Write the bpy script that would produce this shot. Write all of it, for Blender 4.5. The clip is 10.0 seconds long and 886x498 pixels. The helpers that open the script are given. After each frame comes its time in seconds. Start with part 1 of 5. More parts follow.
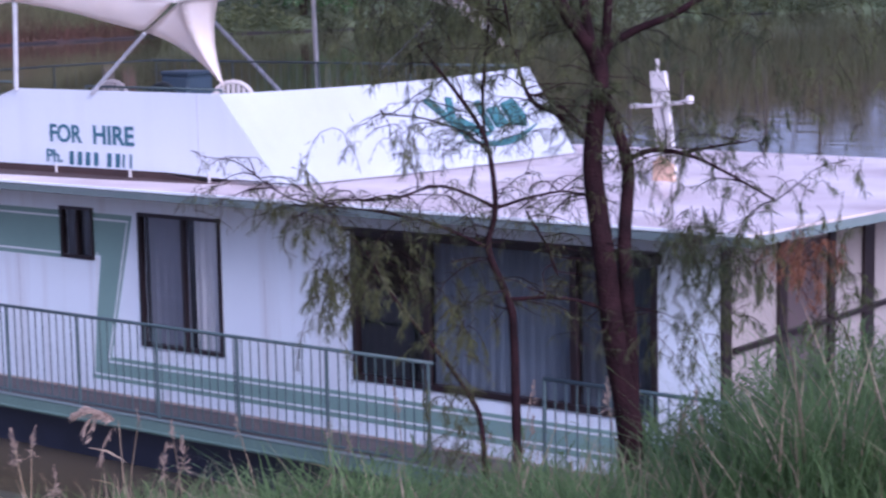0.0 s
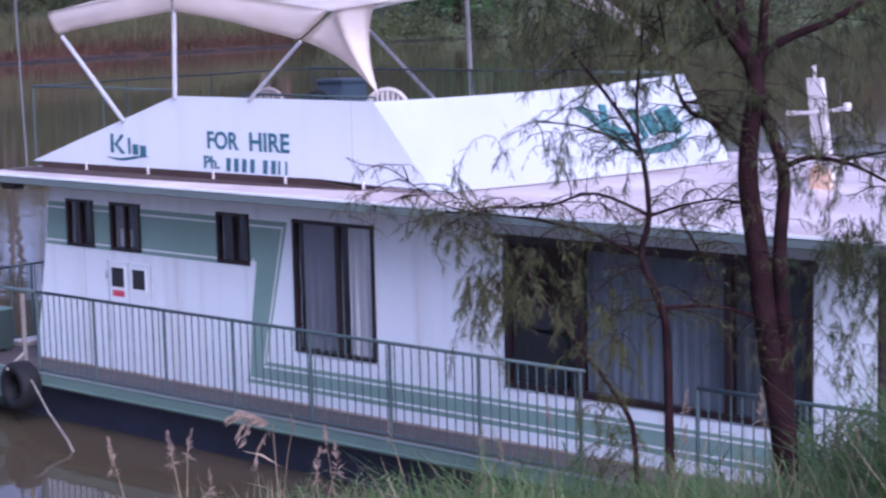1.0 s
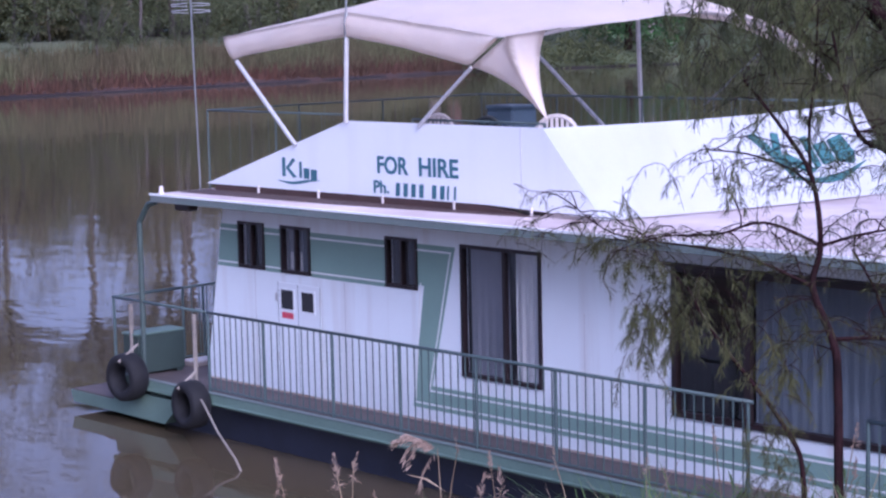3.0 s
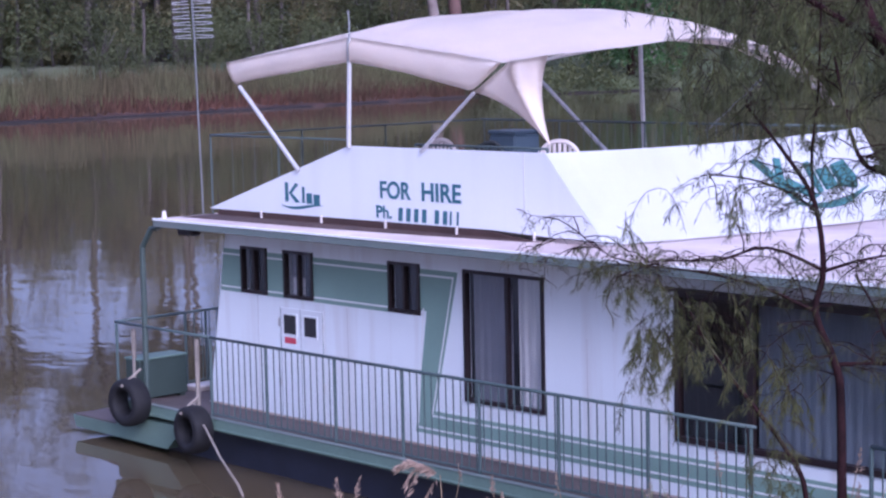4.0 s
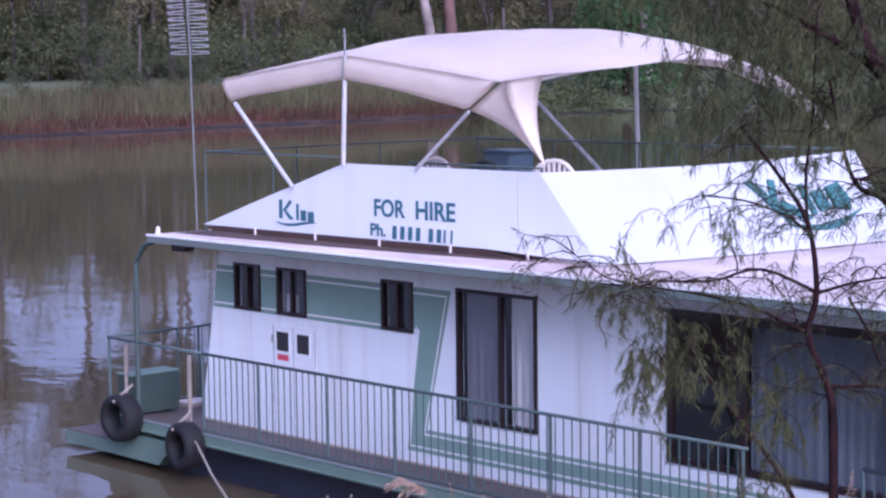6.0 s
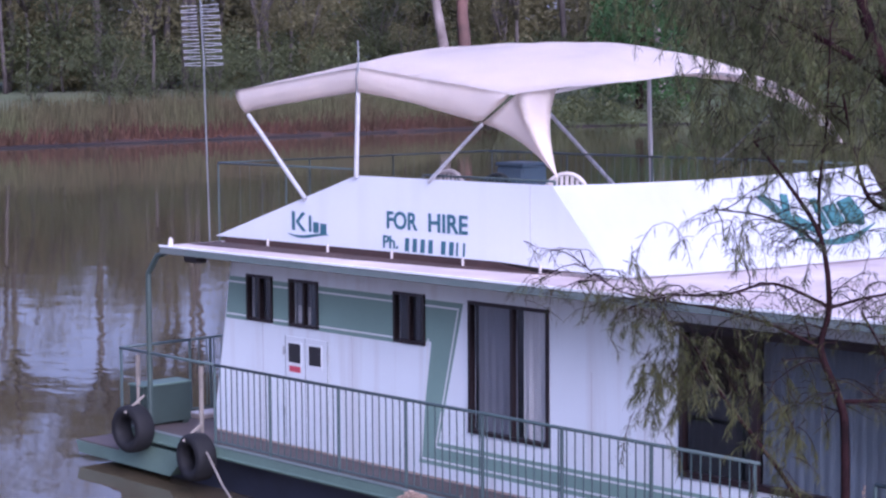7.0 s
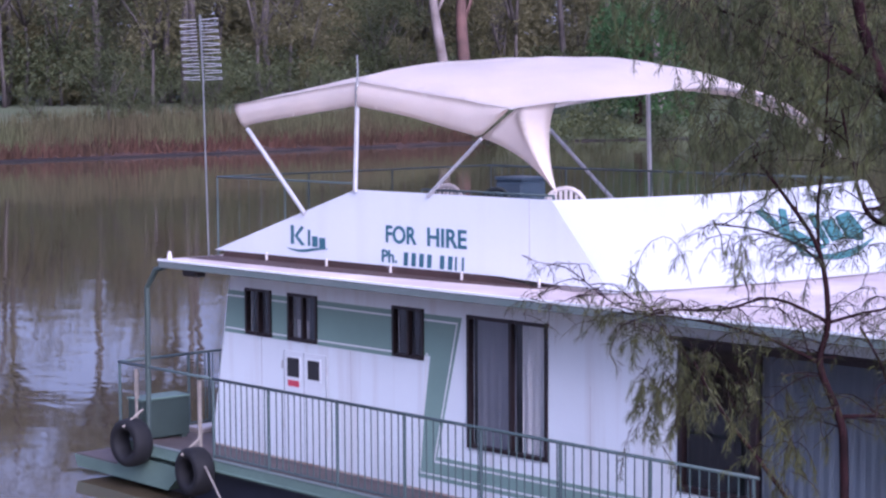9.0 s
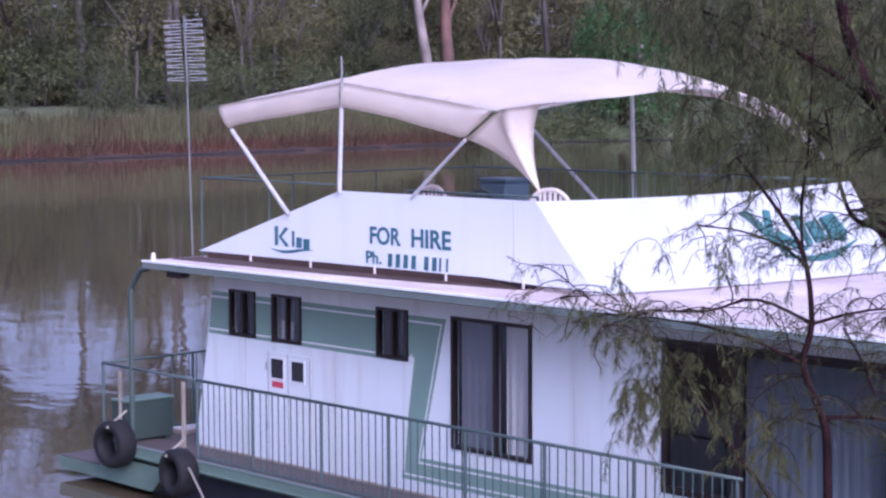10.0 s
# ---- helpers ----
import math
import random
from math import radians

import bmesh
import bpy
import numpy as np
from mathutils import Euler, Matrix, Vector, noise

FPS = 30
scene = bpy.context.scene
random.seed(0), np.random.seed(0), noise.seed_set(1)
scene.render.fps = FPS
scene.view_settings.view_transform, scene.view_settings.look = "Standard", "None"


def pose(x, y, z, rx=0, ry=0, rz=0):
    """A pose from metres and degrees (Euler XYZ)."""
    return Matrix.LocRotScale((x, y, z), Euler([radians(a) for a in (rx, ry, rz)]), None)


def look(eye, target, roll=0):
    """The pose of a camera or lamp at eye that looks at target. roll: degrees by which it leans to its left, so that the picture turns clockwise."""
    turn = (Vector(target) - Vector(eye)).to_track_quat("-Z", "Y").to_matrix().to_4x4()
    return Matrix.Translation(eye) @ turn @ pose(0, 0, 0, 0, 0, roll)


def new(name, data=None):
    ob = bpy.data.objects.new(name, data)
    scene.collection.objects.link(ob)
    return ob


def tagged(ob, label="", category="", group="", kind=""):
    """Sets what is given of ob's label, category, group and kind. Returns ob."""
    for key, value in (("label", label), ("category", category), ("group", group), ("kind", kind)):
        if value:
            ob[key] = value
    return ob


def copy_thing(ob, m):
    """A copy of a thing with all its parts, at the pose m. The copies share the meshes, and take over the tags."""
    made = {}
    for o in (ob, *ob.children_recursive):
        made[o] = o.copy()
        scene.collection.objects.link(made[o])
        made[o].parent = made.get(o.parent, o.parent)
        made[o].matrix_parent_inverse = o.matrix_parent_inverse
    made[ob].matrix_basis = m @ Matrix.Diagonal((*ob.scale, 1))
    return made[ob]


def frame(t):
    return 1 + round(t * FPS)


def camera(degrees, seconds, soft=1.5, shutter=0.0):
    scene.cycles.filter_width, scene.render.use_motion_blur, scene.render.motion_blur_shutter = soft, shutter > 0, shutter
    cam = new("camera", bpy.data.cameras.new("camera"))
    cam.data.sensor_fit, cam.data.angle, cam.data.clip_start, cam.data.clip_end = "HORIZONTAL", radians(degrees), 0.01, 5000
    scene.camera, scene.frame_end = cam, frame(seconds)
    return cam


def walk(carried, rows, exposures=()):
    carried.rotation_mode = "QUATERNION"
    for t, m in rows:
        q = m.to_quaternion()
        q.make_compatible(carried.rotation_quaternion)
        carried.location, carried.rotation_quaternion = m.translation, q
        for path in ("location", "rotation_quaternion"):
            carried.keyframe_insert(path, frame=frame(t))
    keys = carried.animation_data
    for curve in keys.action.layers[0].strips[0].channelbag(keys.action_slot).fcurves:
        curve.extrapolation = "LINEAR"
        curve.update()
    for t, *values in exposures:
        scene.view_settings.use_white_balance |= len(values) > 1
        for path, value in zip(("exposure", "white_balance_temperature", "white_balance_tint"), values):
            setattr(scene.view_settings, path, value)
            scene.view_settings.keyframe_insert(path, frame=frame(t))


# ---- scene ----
# ---- camera and its turn on the spot ----
EYE = (14.655, -13.638, 4.903)
cam = camera(25.953, 10.0, soft=2.4, shutter=0.4)
TURNS = [
    (0.0, 38.020, -8.042, -1.142), (0.5, 40.486, -7.895, -1.339), (1.0, 42.605, -7.720, -1.480),
    (1.5, 44.514, -7.774, -1.500), (2.0, 45.989, -7.375, -1.505), (2.5, 47.293, -7.299, -1.189),
    (4.0, 47.677, -6.073, -1.283), (4.5, 47.467, -5.979, -1.353), (5.0, 47.455, -5.652, -1.030),
    (6.5, 47.586, -5.453, -0.546), (7.0, 47.845, -5.149, -0.430), (7.5, 47.448, -4.951, -0.323),
    (8.0, 47.699, -4.731, -0.282), (8.5, 47.672, -4.737, -0.253), (9.0, 47.809, -4.723, -0.351),
    (9.5, 47.749, -4.686, -0.263), (10.0, 47.336, -4.690, -0.283),
]
walk(cam, [(t, pose(*EYE, 0, 0, yaw) @ pose(0, 0, 0, 90 + pitch) @ pose(0, 0, 0, 0, 0, roll)) for t, yaw, pitch, roll in TURNS],
     exposures=[(0.0, 0.74, 4850, 30), (2.5, 0.76, 4850, 31), (10.0, 0.90, 4980, 32)])

# ---- evening sky and one broad, low sun behind thin cloud ----
world = bpy.data.worlds.new("sky")
scene.world = world
world.use_nodes = True
sky = world.node_tree.nodes.new("ShaderNodeTexSky")
sky.sky_type = 'NISHITA'
sky.sun_disc = False
sky.sun_elevation, sky.sun_rotation = radians(30), radians(119)
sky.dust_density, sky.air_density, sky.ozone_density = 6.0, 0.8, 2.0
veil = world.node_tree.nodes.new("ShaderNodeMix")
veil.data_type = 'RGBA'
veil.inputs["Factor"].default_value = 0.45
veil.inputs["B"].default_value = (4.6, 4.4, 5.3, 1)
world.node_tree.links.new(sky.outputs[0], veil.inputs["A"])
world.node_tree.links.new(veil.outputs["Result"], world.node_tree.nodes["Background"].inputs[0])
world.node_tree.nodes["Background"].inputs[1].default_value = 0.108
sun = new("sun", bpy.data.lights.new("sun", 'SUN'))
sun.data.energy, sun.data.angle, sun.data.color = 2.35, radians(36), (1.0, 0.88, 0.80)
sun.matrix_world = look((28, -8.8, 16.5), (0, 0, 0))


# ---- materials ----
def mat(name, color, rough=0.6, metal=0.0, vary=0.12, scale=3.0, bump=0.0, fine=40.0, tint=None, per_piece=0.0, spec=0.5):
    """A surface whose colour wanders at two sizes, with fine relief; tint: a second colour for stains and wear."""
    m = bpy.data.materials.new(name)
    m.use_nodes = True
    n, l = m.node_tree.nodes, m.node_tree.links
    b = n["Principled BSDF"]
    b.inputs["Roughness"].default_value, b.inputs["Metallic"].default_value = rough, metal
    b.inputs["Specular IOR Level"].default_value = spec
    co = n.new("ShaderNodeTexCoord")
    big, small = n.new("ShaderNodeTexNoise"), n.new("ShaderNodeTexNoise")
    big.inputs["Scale"].default_value, small.inputs["Scale"].default_value = scale, fine
    big.inputs["Detail"].default_value = 5
    for t in (big, small):
        l.new(co.outputs["Object"], t.inputs["Vector"])
    ramp = n.new("ShaderNodeValToRGB")
    ramp.color_ramp.elements[0].position, ramp.color_ramp.elements[1].position = 0.3, 0.72
    other = tint or tuple(c * (1 - 2.2 * vary) for c in color)
    ramp.color_ramp.elements[0].color, ramp.color_ramp.elements[1].color = (*other, 1), (*color, 1)
    l.new(big.outputs["Fac"], ramp.inputs["Fac"])
    hsv = n.new("ShaderNodeHueSaturation")
    l.new(ramp.outputs["Color"], hsv.inputs["Color"])
    span = n.new("ShaderNodeMapRange")
    span.inputs["To Min"].default_value, span.inputs["To Max"].default_value = 1 - vary, 1 + vary
    l.new(small.outputs["Fac"], span.inputs["Value"])
    out = span.outputs["Result"]
    if per_piece:
        info, geo = n.new("ShaderNodeObjectInfo"), n.new("ShaderNodeNewGeometry")
        add, frac, rng, mul = (n.new("ShaderNodeMath") for _ in range(4))
        add.operation, frac.operation, mul.operation = 'ADD', 'FRACT', 'MULTIPLY'
        rng.operation = 'MULTIPLY_ADD'
        l.new(info.outputs["Random"], add.inputs[0])
        l.new(geo.outputs["Random Per Island"], add.inputs[1])
        l.new(add.outputs[0], frac.inputs[0])
        l.new(frac.outputs[0], rng.inputs[0])
        rng.inputs[1].default_value, rng.inputs[2].default_value = 2 * per_piece, 1 - per_piece
        l.new(rng.outputs[0], mul.inputs[0])
        l.new(out, mul.inputs[1])
        out = mul.outputs[0]
    l.new(out, hsv.inputs["Value"])
    l.new(hsv.outputs["Color"], b.inputs["Base Color"])
    if bump:
        bp = n.new("ShaderNodeBump")
        bp.inputs["Strength"].default_value, bp.inputs["Distance"].default_value = bump, 0.02
        l.new(small.outputs["Fac"], bp.inputs["Height"])
        l.new(bp.outputs["Normal"], b.inputs["Normal"])
    return m


def leaf_mat(name, color, tint, through_light=0.35, scale=0.6, spread=0.35):
    m = mat(name, color, 0.55, 0, 0.7 * spread, scale, 0, 6.0, tint, spread, 0.3)
    n, l = m.node_tree.nodes, m.node_tree.links
    tr, mix = n.new("ShaderNodeBsdfTranslucent"), n.new("ShaderNodeMixShader")
    mix.inputs[0].default_value = through_light
    l.new(n["Principled BSDF"].inputs["Base Color"].links[0].from_socket, tr.inputs["Color"])
    l.new(n["Principled BSDF"].outputs[0], mix.inputs[1])
    l.new(tr.outputs[0], mix.inputs[2])
    l.new(mix.outputs[0], n["Material Output"].inputs["Surface"])
    return m


def glass_mat(name, color, rough=0.03):
    """A tinted pane: part mirror by its gloss, part clear."""
    m = bpy.data.materials.new(name)
    m.use_nodes = True
    n, l = m.node_tree.nodes, m.node_tree.links
    clear, gloss, mix, face = n.new("ShaderNodeBsdfTransparent"), n.new("ShaderNodeBsdfGlossy"), n.new("ShaderNodeMixShader"), n.new("ShaderNodeLayerWeight")
    power, fres = n.new("ShaderNodeMath"), n.new("ShaderNodeMath")
    power.operation, fres.operation = 'POWER', 'MULTIPLY_ADD'
    power.inputs[1].default_value, fres.inputs[1].default_value, fres.inputs[2].default_value = 5.0, 0.94, 0.05
    l.new(face.outputs["Facing"], power.inputs[0])
    l.new(power.outputs[0], fres.inputs[0])
    clear.inputs[0].default_value, gloss.inputs[0].default_value = (*color, 1), (0.9, 0.9, 0.9, 1)
    gloss.inputs["Roughness"].default_value = rough
    l.new(fres.outputs[0], mix.inputs[0])
    l.new(clear.outputs[0], mix.inputs[1])
    l.new(gloss.outputs[0], mix.inputs[2])
    l.new(mix.outputs[0], n["Material Output"].inputs["Surface"])
    return m


def water_mat():
    m = bpy.data.materials.new("river water")
    m.use_nodes = True
    n, l = m.node_tree.nodes, m.node_tree.links
    b = n["Principled BSDF"]
    b.inputs["Base Color"].default_value = (0.088, 0.071, 0.043, 1)
    b.inputs["Roughness"].default_value, b.inputs["IOR"].default_value = 0.03, 1.33
    co, mp = n.new("ShaderNodeTexCoord"), n.new("ShaderNodeMapping")
    mp.inputs["Rotation"].default_value = (0, 0, radians(25))
    mp.inputs["Scale"].default_value = (0.9, 1.6, 1.0)
    l.new(co.outputs["Object"], mp.inputs["Vector"])
    heights = []
    for s, d in ((0.55, 2), (2.4, 3)):
        t = n.new("ShaderNodeTexNoise")
        t.inputs["Scale"].default_value, t.inputs["Detail"].default_value = s, d
        l.new(mp.outputs[0], t.inputs["Vector"])
        heights.append(t)
    mul, add = n.new("ShaderNodeMath"), n.new("ShaderNodeMath")
    mul.operation, mul.inputs[1].default_value = 'MULTIPLY', 0.22
    l.new(heights[1].outputs["Fac"], mul.inputs[0])
    l.new(heights[0].outputs["Fac"], add.inputs[0])
    l.new(mul.outputs[0], add.inputs[1])
    bp = n.new("ShaderNodeBump")
    bp.inputs["Strength"].default_value, bp.inputs["Distance"].default_value = 0.22, 0.035
    l.new(add.outputs[0], bp.inputs["Height"])
    l.new(bp.outputs["Normal"], b.inputs["Normal"])
    return m


def let_through(m, share):
    """Cloth that glows with the light behind it."""
    n, l = m.node_tree.nodes, m.node_tree.links
    tr, mix = n.new("ShaderNodeBsdfTranslucent"), n.new("ShaderNodeMixShader")
    mix.inputs[0].default_value = share
    l.new(n["Principled BSDF"].inputs["Base Color"].links[0].from_socket, tr.inputs["Color"])
    l.new(n["Principled BSDF"].outputs[0], mix.inputs[1])
    l.new(tr.outputs[0], mix.inputs[2])
    l.new(mix.outputs[0], n["Material Output"].inputs["Surface"])
    return m


WHITE = mat("white boat paint", (0.80, 0.845, 0.88), 0.45, 0, 0.03, 0.9, 0.05, 60, (0.72, 0.755, 0.78))
def streaked(m, colour, share, scale=2.4):
    """Faint rain streaks running down a painted sheet."""
    n, l = m.node_tree.nodes, m.node_tree.links
    b = n["Principled BSDF"]
    co, mp, t, ramp, mix = (n.new("ShaderNode" + k) for k in ("TexCoord", "Mapping", "TexNoise", "ValToRGB", "Mix"))
    mp.inputs["Scale"].default_value = (scale, scale, 0.16)
    t.inputs["Scale"].default_value, t.inputs["Detail"].default_value = 2.0, 6
    ramp.color_ramp.elements[0].position, ramp.color_ramp.elements[1].position = 0.50, 0.74
    ramp.color_ramp.elements[1].color = (share, share, share, 1)
    mix.data_type = 'RGBA'
    mix.inputs["B"].default_value = (*colour, 1)
    l.new(co.outputs["Object"], mp.inputs["Vector"])
    l.new(mp.outputs[0], t.inputs["Vector"])
    l.new(t.outputs["Fac"], ramp.inputs["Fac"])
    l.new(ramp.outputs["Color"], mix.inputs["Factor"])
    l.new(b.inputs["Base Color"].links[0].from_socket, mix.inputs["A"])
    l.new(mix.outputs["Result"], b.inputs["Base Color"])
    return m


WALLM = streaked(mat("weathered white cabin paint", (0.80, 0.855, 0.885), 0.45, 0, 0.03, 0.9, 0.05, 60, (0.75, 0.795, 0.82)), (0.52, 0.47, 0.44), 0.38)
# cream darkened in the base to carry the shade under the front roof
DIMCREAM = mat("dimmed cream panel", (0.33, 0.285, 0.262), 0.55, 0, 0.04, 1.2, 0.05, 50)
SIGNW = streaked(mat("white sign board", (0.74, 0.77, 0.805), 0.35, 0, 0.02, 0.9, 0.03, 50, (0.72, 0.75, 0.785)), (0.58, 0.59, 0.61), 0.22, 1.5)
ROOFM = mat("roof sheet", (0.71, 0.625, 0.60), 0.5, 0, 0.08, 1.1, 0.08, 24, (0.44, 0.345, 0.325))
DULLGREEN = mat("dull weathered green paint", (0.145, 0.222, 0.183), 0.65, 0, 0.12, 1.2, 0.1, 30)
EDGEGREEN = mat("grey green roof edge paint", (0.125, 0.175, 0.163), 0.55, 0, 0.08, 1.5, 0.05, 30, (0.17, 0.195, 0.19))
GREEN = mat("sage green paint", (0.235, 0.360, 0.305), 0.5, 0, 0.06, 1.5, 0.05, 40)
GREEND = mat("grey green rail paint", (0.070, 0.105, 0.105), 0.45, 0, 0.08, 4, 0.03, 60)
POSTGREEN = mat("dark green post paint", (0.050, 0.075, 0.068), 0.5, 0, 0.1, 4, 0.03, 60)
DKGREEN = mat("dark green locker paint", (0.036, 0.057, 0.049), 0.6, 0, 0.1, 3, 0.03, 40)
BROWN = mat("deck boards", (0.118, 0.094, 0.089), 0.75, 0, 0.12, 2.5, 0.2, 60, per_piece=0.15)
TIMBER = mat("dark red timber", (0.075, 0.042, 0.036), 0.7, 0, 0.15, 3, 0.15, 50)
HULL = mat("dark navy hull", (0.022, 0.026, 0.045), 0.45, 0, 0.2, 2, 0.05, 30)
FRAME = mat("brown aluminium frame", (0.022, 0.013, 0.014), 0.4, 0.1, 0.1, 5, 0.02, 60)
CURTW = mat("pale curtain", (0.80, 0.78, 0.74), 0.9, 0, 0.06, 4, 0.1, 80)
CURTD = mat("slate blue curtain", (0.145, 0.175, 0.20), 0.9, 0, 0.06, 2, 0.1, 80)
CURTN = mat("dark slate curtain", (0.062, 0.076, 0.092), 0.9, 0, 0.06, 2, 0.1, 80)
CURTG = mat("grey curtain", (0.25, 0.255, 0.275), 0.9, 0, 0.06, 4, 0.1, 80)
# near-black, puts the dimness of the rooms into the colour
DARKIN = mat("painted dark interior", (0.03, 0.03, 0.035), 0.9, 0, 0.1, 3)
GLASS = glass_mat("tinted glass", (0.90, 0.91, 0.93))
CANVAS = let_through(mat("white canvas", (0.93, 0.845, 0.765), 0.8, 0, 0.03, 1.4, 0.15, 120, (0.84, 0.77, 0.71)), 0.14)
STEEL = mat("galvanised tube", (0.60, 0.60, 0.61), 0.4, 0.3, 0.08, 8, 0.02, 60)
PLASTIC = mat("white plastic", (0.60, 0.555, 0.535), 0.4, 0, 0.03, 4)
DARKPL = mat("dark green plastic", (0.02, 0.03, 0.03), 0.4, 0, 0.05, 4)
BLUE = mat("faded blue plastic", (0.10, 0.16, 0.22), 0.5, 0, 0.08, 3)
RUBBER = mat("black rubber", (0.006, 0.006, 0.009), 0.8, 0, 0.2, 8, 0.2, 60)
ROPE = mat("mooring rope", (0.30, 0.265, 0.23), 0.9, 0, 0.15, 10, 0.3, 150)
TEAL = mat("teal sign paint", (0.045, 0.15, 0.19), 0.5, 0, 0.08, 5)
TEALB = mat("sea green sign paint", (0.045, 0.15, 0.155), 0.5, 0, 0.08, 5)
PINW = mat("white line paint", (0.80, 0.82, 0.82), 0.5, 0, 0.03, 5)
RED = mat("red sticker", (0.62, 0.08, 0.12), 0.5, 0, 0.05, 5)
ORANGE = mat("faded orange plastic", (0.70, 0.46, 0.32), 0.5, 0, 0.05, 5)
BARK = mat("dark reddish bark", (0.034, 0.015, 0.017), 0.95, 0, 0.3, 6, 0.6, 45, (0.013, 0.007, 0.008), 0, 0.1)
GUMBARK = mat("pale gum bark", (0.095, 0.080, 0.074), 0.85, 0, 0.25, 0.9, 0.3, 6, (0.035, 0.028, 0.026))
GUMLEAF = leaf_mat("gum leaves", (0.185, 0.168, 0.076), (0.098, 0.094, 0.050), 0.4, 0.13, 0.2)
SCRUB = leaf_mat("scrub leaves", (0.118, 0.132, 0.054), (0.060, 0.072, 0.038), 0.4, 0.16, 0.2)
BRIGHTLEAF = leaf_mat("bright willow leaves", (0.062, 0.128, 0.040), (0.030, 0.072, 0.026), 0.35, 0.4, 0.22)
WILLOW = leaf_mat("drooping olive leaves", (0.140, 0.142, 0.048), (0.062, 0.070, 0.034), 0.45, 2.0)
GRASS = leaf_mat("bank grass", (0.165, 0.245, 0.088), (0.082, 0.138, 0.050), 0.55, 0.9, 0.3)
DRYREED = leaf_mat("dry reed", (0.36, 0.28, 0.19), (0.22, 0.165, 0.11), 0.3, 1.5)
PLUME = leaf_mat("reed plume", (0.42, 0.32, 0.25), (0.29, 0.21, 0.165), 0.35, 4)
FARREED = leaf_mat("far reeds", (0.105, 0.118, 0.055), (0.100, 0.076, 0.046), 0.3, 0.12)
FARGRASS = mat("far meadow", (0.072, 0.108, 0.044), 0.9, 0, 0.2, 0.09, 0.2, 1.0, (0.095, 0.10, 0.055))
EARTH = mat("river bank earth", (0.13, 0.085, 0.05), 0.95, 0, 0.2, 0.8, 0.5, 9, (0.075, 0.065, 0.035))
REDBANK = mat("red brown mud bank", (0.052, 0.026, 0.021), 0.95, 0, 0.25, 0.2, 0.4, 3, (0.026, 0.015, 0.013))
REDREED = leaf_mat("red brown dead reeds", (0.105, 0.050, 0.038), (0.060, 0.042, 0.026), 0.3, 0.15)
WHITEBARK = mat("white gum bark", (0.34, 0.29, 0.28), 0.8, 0, 0.12, 0.4, 0.3, 5, (0.10, 0.075, 0.07))
GREYLEAF = leaf_mat("grey green drooping leaves", (0.145, 0.155, 0.056), (0.050, 0.064, 0.034), 0.5, 1.3)
DEADLEAF = leaf_mat("dead orange leaves", (0.30, 0.13, 0.07), (0.18, 0.09, 0.05), 0.45, 2.0)
SCORCH = mat("scorched red bark", (0.20, 0.105, 0.090), 0.85, 0, 0.2, 0.35, 0.4, 4, (0.045, 0.030, 0.028))
# near-black colour for the painted shade at the far waterline
SHOREDARK = mat("dark waterline shade", (0.016, 0.011, 0.010), 0.6, 0, 0.2, 0.5, 0.3, 4)
RUST = mat("rust-stained paint", (0.30, 0.20, 0.15), 0.8, 0, 0.2, 2.0, 0.1, 20, (0.48, 0.42, 0.38))
DULLTUBE = mat("dull grey tube", (0.20, 0.21, 0.22), 0.5, 0.4, 0.1, 8)
WATER = water_mat()


# ---- mesh helpers ----
def mesh_object(name, bm, material, smooth=False):
    me = bpy.data.meshes.new(name)
    bmesh.ops.recalc_face_normals(bm, faces=bm.faces)
    bm.to_mesh(me)
    bm.free()
    me.materials.append(material)
    if smooth:
        for p in me.polygons:
            p.use_smooth = True
    return new(name, me)


def part(name, bm, material, parent, label="", smooth=False):
    ob = mesh_object(name, bm, material, smooth)
    ob.parent = parent
    return tagged(ob, label)


def thing(name, label, category, group="", kind="", at=(0, 0, 0)):
    ob = new(name)
    ob.location = at
    ob.empty_display_size = 0.2
    return tagged(ob, label, category, group, kind)


def box(bm, x0, x1, y0, y1, z0, z1, bev=0.0):
    made = bmesh.ops.create_cube(bm, size=1.0, matrix=Matrix.Translation(((x0 + x1) / 2, (y0 + y1) / 2, (z0 + z1) / 2)) @ Matrix.Diagonal((x1 - x0, y1 - y0, z1 - z0, 1)))
    if bev:
        edges = {e for v in made["verts"] for e in v.link_edges}
        bmesh.ops.bevel(bm, geom=list(edges), offset=bev, segments=1, affect='EDGES')
    return bm


def tube(bm, pts, r, sides=8, r_end=None):
    """A round bar along pts, tapering to r_end."""
    pts = [Vector(p) for p in pts]
    r_end = r if r_end is None else r_end
    rings, n = [], len(pts)
    side = None
    for i, p in enumerate(pts):
        d = (pts[min(i + 1, n - 1)] - pts[max(i - 1, 0)]).normalized()
        if side is None:
            side = d.orthogonal().normalized()
        side = (side - d * side.dot(d)).normalized()
        up = d.cross(side)
        rr = r + (r_end - r) * i / max(n - 1, 1)
        rings.append([bm.verts.new(p + rr * (math.cos(a) * side + math.sin(a) * up)) for a in (2 * math.pi * k / sides for k in range(sides))])
    for a, b in zip(rings, rings[1:]):
        for k in range(sides):
            bm.faces.new((a[k], a[(k + 1) % sides], b[(k + 1) % sides], b[k]))
    bm.faces.new(rings[0][::-1])
    bm.faces.new(rings[-1])
    return bm


